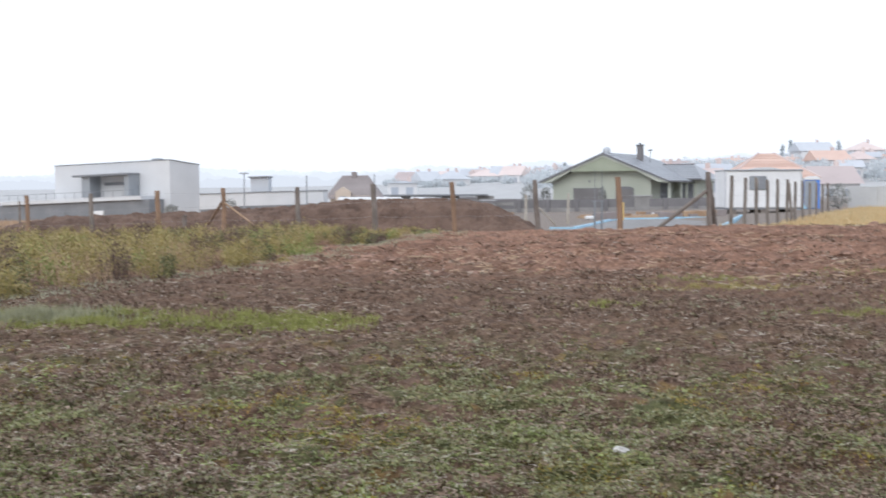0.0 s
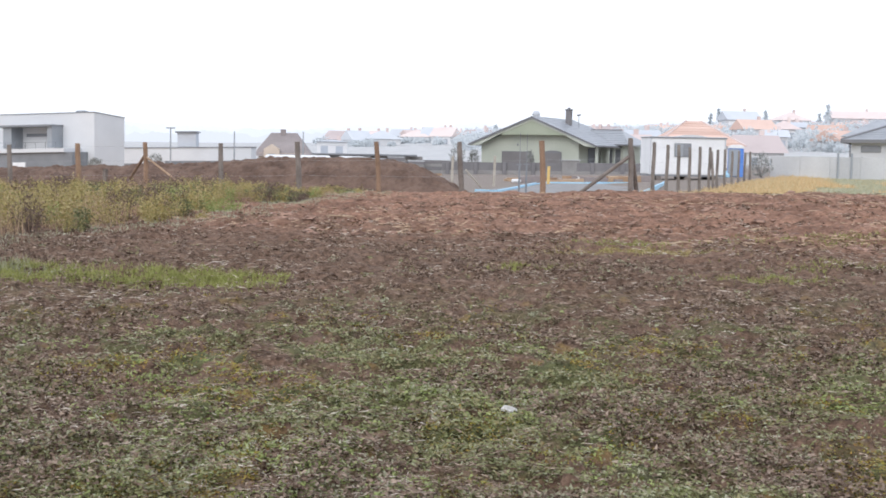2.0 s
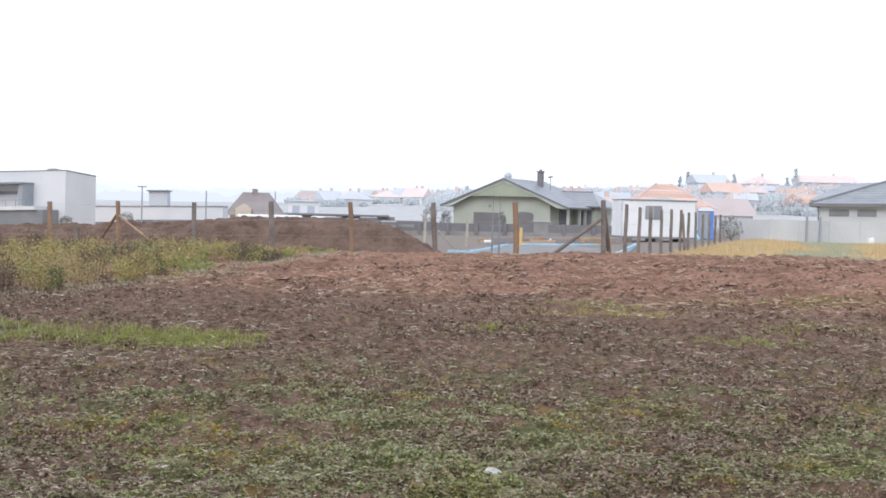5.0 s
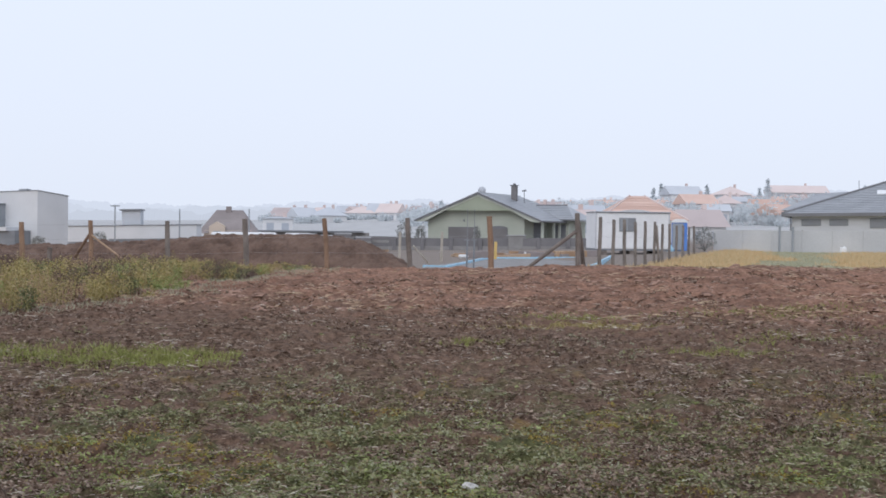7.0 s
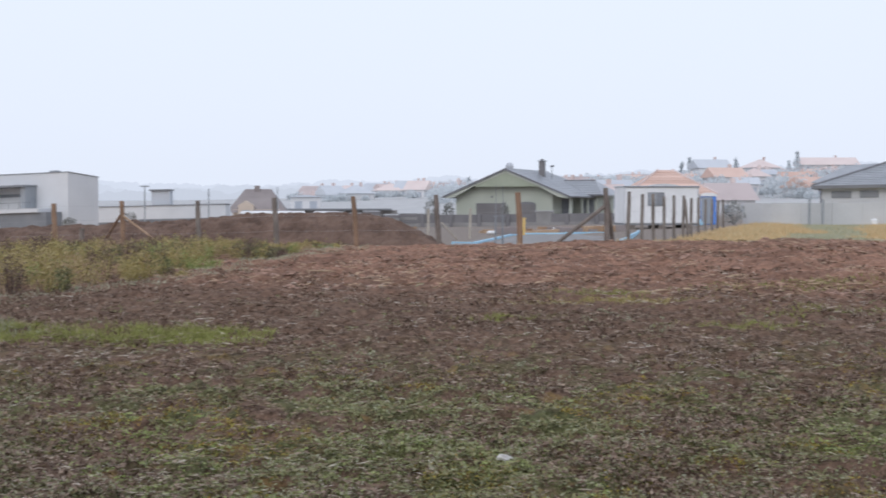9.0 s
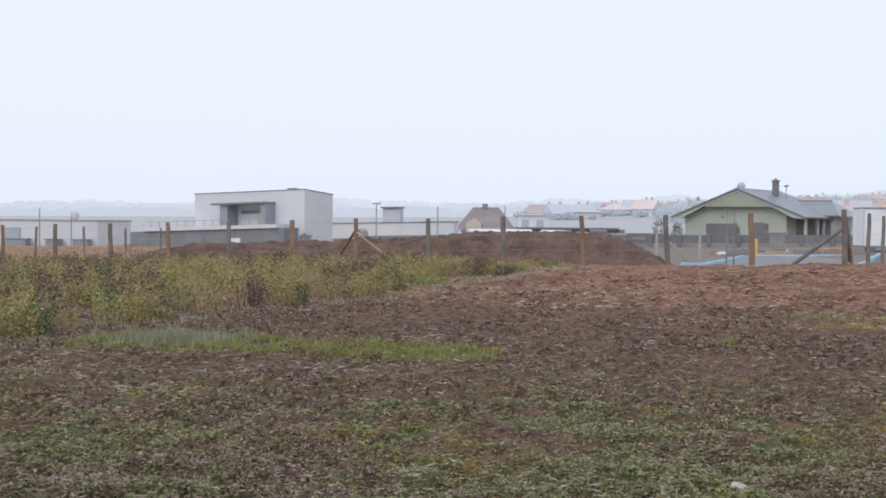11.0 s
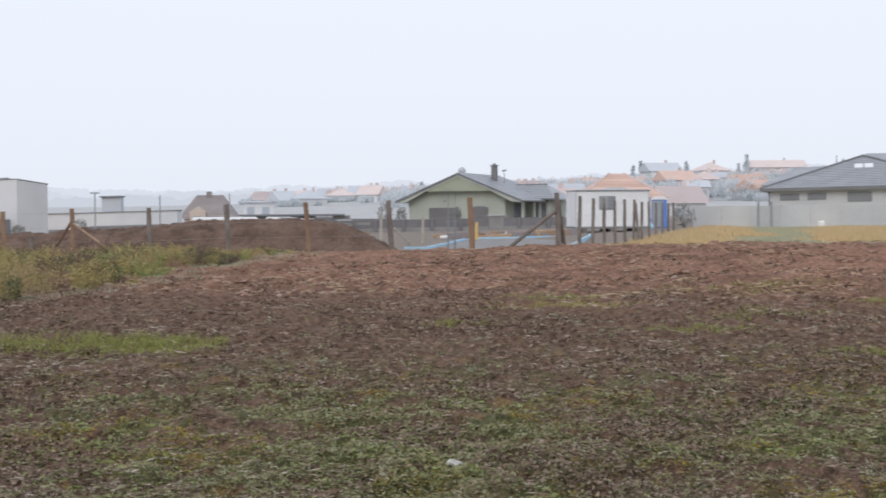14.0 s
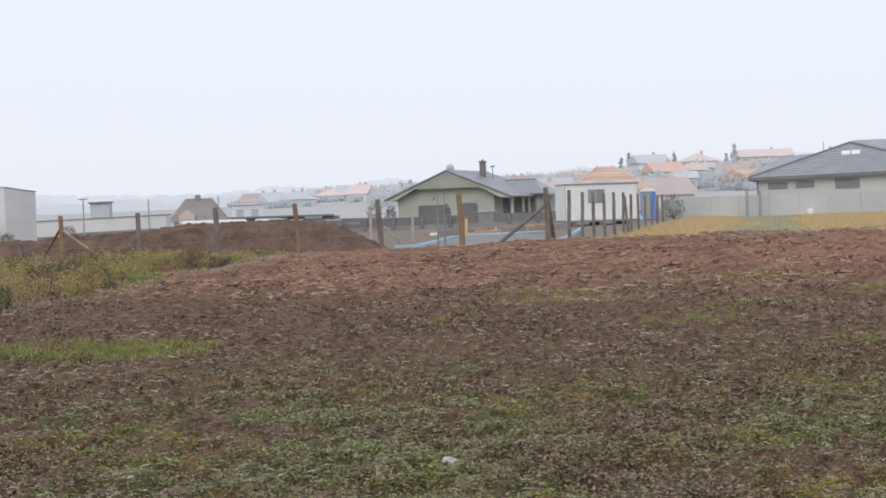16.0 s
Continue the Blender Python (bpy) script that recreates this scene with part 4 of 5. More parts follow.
def site_shed():
    root = thing("market_canopy", pose(-5.2, 110.0, -0.25), "low open shed with a long dark flat roof", "shed")
    part("roof", box(0, 9.0, 0, 4, 1.50, 1.64), M_GREYTRIM, root, "dark flat roof")
    part("back_wall", box(0.2, 9.5, 0.6, 0.9, -0.3, 1.497), M_BRICKGREY, root)
    for x in (0.3, 2.6, 4.9, 7.1):
        part("shed_post", box(x - 0.08, x + 0.08, 0.1, 0.26, -0.3, 1.477), M_BAND, root)
    part("side_wall", box(7.6, 13.0, 1.0, 1.3, -0.3, 1.2), M_FENCEPANEL, root)
    for k, (x, w, h) in enumerate(((0.4, 1.1, 0.95), (1.7, 1.2, 1.1), (3.1, 1.1, 0.85), (4.4, 1.2, 0.95), (-0.9, 1.1, 1.05))):
        t = thing("block_pallet", pose(x, 92.0 + 0.4 * (k % 2), 0.0, 0, 0, 5 * (k % 3) - 4), "pallet of dark grey building blocks under a pale wrap", "pallet", "pallets behind the heap")
        for z in range(4):
            part("block_layer", box(-w / 2, w / 2, -0.5, 0.5, 0.12 + h * z / 4, 0.10 + h * (z + 1) / 4, 0.015), M_FENCEPANEL if z % 2 else M_BRICKGREY, t)
        part("pallet_base", box(-w / 2, w / 2, -0.5, 0.5, -0.25, 0.115), M_PLANK, t)
        part("wrap", box(-w / 2 - 0.02, w / 2 + 0.02, -0.52, 0.52, 0.103 + h, 0.16 + h, 0.02), M_OFFWHITE, t, "pale plastic wrap")
    t = thing("tarpaulin_stack", pose(-8.2, 99.5, -0.3), "low stack under a white tarpaulin behind the heap", "tarpaulin")
    part("stack", box(0, 4.8, 0.1, 1.6, -0.1, 0.95), M_BROWNROOF, t)
    part("sheet", box(-0.1, 4.9, 0.0, 1.7, 0.953, 1.52, 0.12), M_CABIN, t, "white tarpaulin sheet")
    t = thing("tarpaulin_stack", pose(-2.6, 100.5, -0.3), "short pallet stack under a white tarpaulin", "tarpaulin")
    part("stack", box(0, 1.9, 0.1, 1.6, -0.1, 0.95), M_BROWNROOF, t)
    part("sheet", box(-0.1, 2.0, 0.0, 1.7, 0.953, 1.5, 0.12), M_CABIN, t, "white tarpaulin sheet")


green_house()
garden_wall()
white_house()
low_white_house()
west_building()
grey_bungalow()
concrete_wall()
brown_house()
site_shed()
pole("street_lamp", -19.5, 125.0, 3.45, "thin grey street lamp with a flat head", True)
pole("utility_pole", -13.4, 125.0, 3.3, "thin grey utility pole", False)
pole("utility_pole", -7.6, 140.0, 3.6, "thin grey utility pole", False)
pole("utility_pole", -48.5, 112.0, 2.6, "thin grey utility pole", False)


# ---- town on the hillside ----
def town_house(x, y, w, d, h, rh, roof, turn, hip=False, name="house", sink=0.0, label=""):
    z = float(height(x, y)) - sink
    words = {M_TILE_B.name: "brown-red tiled roof", M_TILE_O.name: "orange tiled roof", M_TILE_R.name: "haze-pale red tiled roof", M_TILE_G.name: "grey slate roof"}[roof.name]
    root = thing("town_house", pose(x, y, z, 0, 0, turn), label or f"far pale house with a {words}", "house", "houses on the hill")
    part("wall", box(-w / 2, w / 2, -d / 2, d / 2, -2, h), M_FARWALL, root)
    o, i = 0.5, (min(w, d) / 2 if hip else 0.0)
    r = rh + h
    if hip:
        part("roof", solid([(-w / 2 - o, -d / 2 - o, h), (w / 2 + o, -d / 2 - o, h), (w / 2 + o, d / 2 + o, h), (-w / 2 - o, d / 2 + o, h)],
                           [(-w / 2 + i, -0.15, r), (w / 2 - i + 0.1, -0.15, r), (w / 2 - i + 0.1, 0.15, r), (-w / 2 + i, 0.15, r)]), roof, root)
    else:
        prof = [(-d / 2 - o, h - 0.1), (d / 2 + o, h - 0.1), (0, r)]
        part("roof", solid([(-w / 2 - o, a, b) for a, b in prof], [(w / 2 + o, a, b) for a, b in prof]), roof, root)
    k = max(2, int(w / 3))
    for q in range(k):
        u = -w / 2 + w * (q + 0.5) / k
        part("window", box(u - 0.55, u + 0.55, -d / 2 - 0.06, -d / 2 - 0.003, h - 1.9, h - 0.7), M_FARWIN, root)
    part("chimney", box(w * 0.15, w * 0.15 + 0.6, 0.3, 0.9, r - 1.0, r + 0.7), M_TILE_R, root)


def orange_roofed_house():
    """Hipped clay roof with a curved dormer, seen over the site cabin."""
    root = thing("town_house", pose(38.2, 152.0, float(height(38.2, 152.0))), "house with an orange hipped roof and curved dormer", "house", "houses on the hill")
    part("wall", box(-4.6, 4.6, -3.2, 3.2, -1, 2.6), M_FARWALL, root)
    q = [(-5.4, -3.9, 2.5), (5.4, -3.9, 2.5), (0.9, -0.1, 5.45), (-0.9, -0.1, 5.45)]
    roof = part("roof", solid([q[0], q[1], (5.4, 3.9, 2.5), (-5.4, 3.9, 2.5)], [q[3], q[2], (0.9, 0.1, 5.45), (-0.9, 0.1, 5.45)]), M_TILE_O, root)
    tile_rows(roof, *q, 9, M_TILE_O)
    for sx in (-1, 1):
        part("hip_cap", rod((sx * 5.4, -3.9, 2.55), (sx * 0.9, -0.1, 5.5), 0.12, 6), M_TILE_R, roof)
    arc = [(-2.5, 2.6), (2.5, 2.6)] + [(2.5 * math.cos(a), 3.0 + 0.75 * math.sin(a)) for a in [math.pi * k / 10 for k in range(11)]]
    d = part("dormer", solid([(x - 1.0, -3.7, z) for x, z in arc], [(x - 1.0, -1.6, z) for x, z in arc]), M_FARWALL, root, "curved pale dormer")
    part("dormer_window", box(-2.6, 0.6, -3.78, -3.703, 2.75, 3.3), M_FARWIN, d)


HOUSES = []


def town():
    rng = random.Random(4)
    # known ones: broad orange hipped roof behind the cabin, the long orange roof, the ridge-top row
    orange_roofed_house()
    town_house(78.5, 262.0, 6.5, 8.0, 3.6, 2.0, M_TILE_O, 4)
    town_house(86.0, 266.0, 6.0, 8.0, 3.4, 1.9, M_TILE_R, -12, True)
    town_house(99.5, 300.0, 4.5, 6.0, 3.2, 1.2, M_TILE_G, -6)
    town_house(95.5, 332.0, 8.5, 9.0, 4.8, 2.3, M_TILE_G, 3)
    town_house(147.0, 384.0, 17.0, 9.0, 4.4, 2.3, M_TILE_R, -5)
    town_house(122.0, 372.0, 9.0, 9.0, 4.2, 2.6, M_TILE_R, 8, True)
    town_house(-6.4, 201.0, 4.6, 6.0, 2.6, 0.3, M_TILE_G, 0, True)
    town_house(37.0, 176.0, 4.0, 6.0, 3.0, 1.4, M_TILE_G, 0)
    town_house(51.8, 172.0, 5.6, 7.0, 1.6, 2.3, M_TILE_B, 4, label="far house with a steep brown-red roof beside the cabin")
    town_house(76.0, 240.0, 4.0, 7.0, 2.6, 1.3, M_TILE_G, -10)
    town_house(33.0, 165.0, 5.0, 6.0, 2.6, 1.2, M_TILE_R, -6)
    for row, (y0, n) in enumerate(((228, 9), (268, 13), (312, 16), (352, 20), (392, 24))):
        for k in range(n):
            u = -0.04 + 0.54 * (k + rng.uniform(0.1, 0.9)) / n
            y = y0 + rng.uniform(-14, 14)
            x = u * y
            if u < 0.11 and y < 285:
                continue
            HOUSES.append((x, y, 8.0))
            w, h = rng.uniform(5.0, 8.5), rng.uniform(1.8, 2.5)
            # beyond 290 m the choice leans to tiles with more haze in them
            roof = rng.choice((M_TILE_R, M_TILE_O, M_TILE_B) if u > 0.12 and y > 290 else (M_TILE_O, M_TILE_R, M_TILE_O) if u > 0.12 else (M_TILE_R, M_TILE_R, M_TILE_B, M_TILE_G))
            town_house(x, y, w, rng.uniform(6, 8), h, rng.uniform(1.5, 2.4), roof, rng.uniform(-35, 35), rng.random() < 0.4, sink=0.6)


town()


# ---- plants ----
def sheets(name, tri, material, label, category, kind="stuff"):
    """One mesh from an array of triangles."""
    n = len(tri)
    me = bpy.data.meshes.new(name)
    me.vertices.add(n * 3)
    me.vertices.foreach_set("co", np.ascontiguousarray(tri, np.float32).ravel())
    me.loops.add(n * 3)
    me.loops.foreach_set("vertex_index", np.arange(n * 3, dtype=np.int32))
    me.polygons.add(n)
    me.polygons.foreach_set("loop_start", np.arange(0, n * 3, 3, dtype=np.int32))
    me.update(calc_edges=True)
    me.materials.append(material)
    ob = new(name, me)
    if category:
        tagged(ob, label, category, kind=kind)
    return ob


def blades(rng, x, y, z, h, w, lean, curl=0.0):
    """Upright tapering blades: base at x, y, z; arrays h, w; lean in metres per metre."""
    n = len(x)
    a = rng.uniform(0, 2 * np.pi, n)
    side = np.stack([np.cos(a), np.sin(a), np.zeros(n)], -1)
    b = rng.uniform(0, 2 * np.pi, n)
    l = lean * rng.uniform(0.2, 1.0, n)
    tip = np.stack([np.cos(b) * l * h, np.sin(b) * l * h, h / np.sqrt(1 + l * l)], -1)
    base = np.stack([x, y, z], -1)
    return np.stack([base - side * w[:, None] / 2, base + side * w[:, None] / 2, base + tip], 1)


def leaves(rng, c, size, flat=1.0):
    """Small leaf triangles of any turn round the centres c; flat below 1 lays them down."""
    n = len(c)
    a = rng.normal(size=(n, 3)) * (1, 1, flat)
    a /= np.linalg.norm(a, axis=1)[:, None]
    b = np.cross(a, rng.normal(size=(n, 3)) * (flat, flat, 1))
    b /= np.linalg.norm(b, axis=1)[:, None]
    s = size[:, None] if np.ndim(size) else size
    return np.stack([c - a * s * 0.5 - b * s * 0.3, c - a * s * 0.5 + b * s * 0.3, c + a * s * 0.6], 1)


def field_points(rng, n, y0, y1, spread=0.55, power=1.6):
    """Points on the field, denser near the viewer."""
    y = y0 * (y1 / y0) ** (rng.uniform(0, 1, n) ** power)
    x = y * rng.uniform(-spread, spread, n)
    return x, y


def patches(x, y):
    """Where the low green weeds grow: patchy, thinning out with distance."""
    p = fbm(x * 0.7, y * 0.5, 3) * 0.62 + fbm(x * 2.2, y * 1.5, 8) * 0.55
    left = step(1.4, 0.2, x)
    band = step(7.4, 8.0, y) * step(9.4, 8.6, y)
    grow = step(13.0, 10.0, y + 0.10 * x) * (0.30 + 0.70 * np.maximum(left, band))
    return 0.9 * step(0.50, 0.58, p) * grow + 0.05 * step(26, 14, y)


def tufts(rng, x, y, per, wide, lift, lo, hi, flat):
    """Leaves in small tufts round the points."""
    k = np.repeat(np.arange(len(x)), per)
    r = rng.uniform(0.5, 1.5, len(x))[k]
    xx = x[k] + rng.normal(0, wide, len(k)) * r
    yy = y[k] + rng.normal(0, wide, len(k)) * r
    z = height(xx, yy) + rng.uniform(0.0, lift, len(k)) * r
    return leaves(rng, np.stack([xx, yy, z], -1), rng.uniform(lo, hi, len(k)) * (0.6 + 0.05 * yy), flat)


def twigs(rng, x, y, lo, hi, thick, lift):
    """Thin bent stalks lying on the ground, each of two slivers."""
    n = len(x)
    a = rng.uniform(0, 2 * np.pi, n)
    ln = rng.uniform(lo, hi, n) * (0.6 + 0.05 * y)
    d = np.stack([np.cos(a), np.sin(a), rng.normal(0, 0.14, n)], -1) * ln[:, None]
    a2 = a + rng.normal(0, 0.5, n)
    d2 = np.stack([np.cos(a2), np.sin(a2), rng.normal(-0.04, 0.14, n)], -1) * ln[:, None] * 0.8
    w = np.stack([-np.sin(a), np.cos(a), rng.normal(0, 0.8, n)], -1) * (thick * (0.35 + 0.065 * y))[:, None]
    c = np.stack([x, y, height(x, y) + rng.uniform(0.002, lift, n)], -1)
    return np.concatenate([np.stack([c - d, c - w, c + w], 1), np.stack([c + d2, c + w, c - w], 1)])


def field_cover():
    rng = np.random.default_rng(5)
    # green weeds in small tufts
    x, y = field_points(rng, 44000, 5.4, 24)
    keep = rng.uniform(0, 1, len(x)) < patches(x, y)
    sheets("low_weeds", tufts(rng, x[keep], y[keep], 15, 0.055, 0.032, 0.014, 0.036, 0.38), L_GREEN, "patches of low grey-green weeds on the field", "weeds")
    x, y = field_points(rng, 22000, 5.4, 15)
    wide = step(0.47, 0.56, fbm(x * 2.1, y * 1.5, 81)) * (0.25 + 0.75 * step(0.40, 0.54, fbm(x * 0.5, y * 0.5, 86))) * step(12.8, 9.8, y + 0.08 * x) * (0.25 + 0.75 * step(1.8, 0.2, x))
    row = 0.75 * step(0.46, 0.56, fbm(x * 1.8, y * 1.3, 83)) * step(7.6, 8.0, y) * step(9.3, 8.5, y) * step(4.6, 3.2, x)
    keep = rng.uniform(0, 1, len(x)) < 0.75 * np.maximum(wide, row)
    sheets("bright_weeds", tufts(rng, x[keep], y[keep], 15, 0.055, 0.030, 0.013, 0.034, 0.38), L_BRIGHT, "bright green low weed patches on the field", "weeds")
    # pale silvery tufts here and there
    x, y = field_points(rng, 3000, 5.4, 18)
    keep = rng.uniform(0, 1, len(x)) < step(0.50, 0.66, fbm(x * 1.1, y * 0.9, 23)) * 0.6
    sheets("silvery_weeds", tufts(rng, x[keep], y[keep], 24, 0.06, 0.06, 0.012, 0.028, 0.8), L_PALE, "pale silvery weed tufts on the field", "weeds")
    # moss cushions in yellow and rust
    x, y = field_points(rng, 26000, 5.4, 17)
    keep = rng.uniform(0, 1, len(x)) < step(0.50, 0.60, fbm(x * 1.5, y * 1.2, 41)) * step(15, 8.5, y)
    sheets("moss", tufts(rng, x[keep], y[keep], 16, 0.05, 0.018, 0.010, 0.024, 0.4), L_MOSS, "flat yellow and rusty moss cushions on soil", "moss")
    # dead stalks matted over the field
    x, y = field_points(rng, 150000, 5.4, 40, power=1.05)
    keep = rng.uniform(0, 1, len(x)) < (0.16 + 0.84 * step(0.40, 0.58, fbm(x * 1.3, y * 0.8, 29))) * (1 - 0.75 * tilled(x, y)) * (1 - 0.45 * step(15, 24, y))
    sheets("dead_stalks", twigs(rng, x[keep], y[keep], 0.016, 0.075, 0.0036, 0.045), L_DEAD, "grey-brown dead stalks matted over the field", "dead stalks")
    # single bleached stalks that catch the light
    x, y = field_points(rng, 34000, 5.4, 30, power=1.0)
    keep = rng.uniform(0, 1, len(x)) < (0.12 + 0.88 * step(0.46, 0.60, fbm(x * 0.55, y * 0.45, 37))) * (1 - 0.7 * tilled(x, y))
    sheets("bleached_stalks", twigs(rng, x[keep], y[keep], 0.016, 0.070, 0.0021, 0.06), L_STRAW, "scattered pale bleached stalks lying on the field", "dead stalks")
    # withered dark leaf crumbs
    x, y = field_points(rng, 30000, 5.4, 32, power=1.2)
    keep = rng.uniform(0, 1, len(x)) < step(0.42, 0.60, fbm(x * 1.3, y * 0.8, 61)) * (1 - 0.6 * tilled(x, y))
    sheets("leaf_litter", tufts(rng, x[keep], y[keep], 14, 0.06, 0.05, 0.014, 0.040, 0.30), L_DEAD, "withered brown leaf litter over the field", "leaf litter")


def grass_strip():
    rng = np.random.default_rng(9)
    n = 30000
    x = rng.uniform(-6.4, -0.9, n)
    y = 15.75 - 0.12 * (x + 5) + rng.normal(0, 0.42, n) + 0.5 * (fbm(x * 0.8, x * 0 + 2, 7) - 0.47)
    keep = rng.uniform(0, 1, n) < 0.25 + 0.75 * step(0.35, 0.55, fbm(x * 1.4, y * 1.4, 15)) * step(-0.9, -1.8, x)
    x, y = x[keep], y[keep]
    sheets("grass_strip", blades(rng, x, y, height(x, y) - 0.01, rng.uniform(0.05, 0.13, len(x)), rng.uniform(0.008, 0.018, len(x)), 0.8), L_GRASS, "narrow strip of fresh green grass crossing the field", "grass")
    n = 3500
    x, y = rng.normal(-5.1, 0.45, n), rng.normal(15.75, 0.22, n)
    sheets("pale_tuft", blades(rng, x, y, height(x, y) - 0.01, rng.uniform(0.08, 0.24, n), rng.uniform(0.008, 0.02, n), 0.8), L_PALE, "whitish dry tuft at the end of the grass strip", "grass tuft")
    # scattered fresh tufts on the old field and the turned soil
    x, y, tri = [], [], []
    for cx, cy, s in ((4.2, 21.0, 0.5), (6.8, 17.6, 0.6), (7.4, 21.5, 0.9), (8.6, 22.5, 0.8), (5.2, 16.0, 0.4), (9.4, 19.0, 0.5), (2.2, 17.0, 0.3), (6.1, 13.0, 0.25)):
        k = 700
        x.append(rng.normal(cx, s, k))
        y.append(rng.normal(cy, s * 0.45, k))
    x, y = np.concatenate(x), np.concatenate(y)
    sheets("grass_tufts", blades(rng, x, y, height(x, y) - 0.01, rng.uniform(0.04, 0.10, len(x)), rng.uniform(0.008, 0.02, len(x)), 0.9), L_GRASS, "thin tufts of young grass on soil", "grass tuft")
    k = 2600
    x, y = rng.normal(4.0, 0.75, k), rng.normal(19.6, 0.22, k)
    sheets("yellow_grass", blades(rng, x, y, height(x, y) - 0.01, rng.uniform(0.03, 0.09, k), rng.uniform(0.008, 0.02, k), 0.9), L_GOLD, "flat patch of yellowed grass on the field", "grass")
    # straw wisps on the turned soil
    n = 9000
    y = rng.uniform(20, 40, n)
    x = rng.uniform(-0.15, 0.46, n) * y
    keep = (tilled(x, y) > 0.3) & (fbm(x * 0.7, y * 0.5, 71) > 0.50)
    x, y = x[keep], y[keep]
    n = len(x)
    a = rng.uniform(0, 2 * np.pi, n)
    ln = rng.uniform(0.06, 0.30, n)
    d = np.stack([np.cos(a), np.sin(a), rng.normal(0, 0.15, n)], -1)
    w = np.stack([-np.sin(a), np.cos(a), np.full(n, 0.8)], -1) * 0.011
    c = np.stack([x, y, height(x, y) + 0.03], -1)
    sheets("straw", np.stack([c - d * ln[:, None] / 2 - w, c - d * ln[:, None] / 2 + w, c + d * ln[:, None] / 2], 1), L_RUST, "wisps of tan straw on the turned soil", "straw")


def soil_clods():
    """Loose clods on the turned soil: low faceted lumps."""
    rng = np.random.default_rng(12)
    n = 6500
    y = rng.uniform(17, 40.0, n)
    x = rng.uniform(-0.12, 0.47, n) * y
    keep = tilled(x, y) * (0.3 + 0.7 * step(0.42, 0.6, fbm(x * 0.5, y * 0.35, 77))) > rng.uniform(0, 1, n)
    x, y = x[keep], y[keep]
    z = height(x, y)
    r = 0.020 + 0.12 * rng.uniform(0, 1, len(x)) ** 5
    # two uneven rings and a blunt top
    ring = np.array([(math.cos(a), math.sin(a), 0) for a in [math.pi * k / 3 for k in range(6)]])
    base = np.concatenate([ring, ring * 0.72 + (0, 0, 0.42), [(0.05, 0.05, 0.62)]])
    faces = [t for k in range(6) for t in ((k, (k + 1) % 6, 6 + (k + 1) % 6), (k, 6 + (k + 1) % 6, 6 + k), (6 + k, 6 + (k + 1) % 6, 12))]
    v = base[None] * (r[:, None] * rng.uniform(0.65, 1.3, (len(x), 13)))[:, :, None] * np.array([1.3, 1.0, 0.9])
    v = v + np.stack([x, y, z - 0.012], -1)[:, None]
    tri = np.concatenate([v[:, list(f)] for f in faces])
    sheets("soil_clods", tri, M_CLOD, "loose clods of reddish soil on the turned strip", "soil clods")


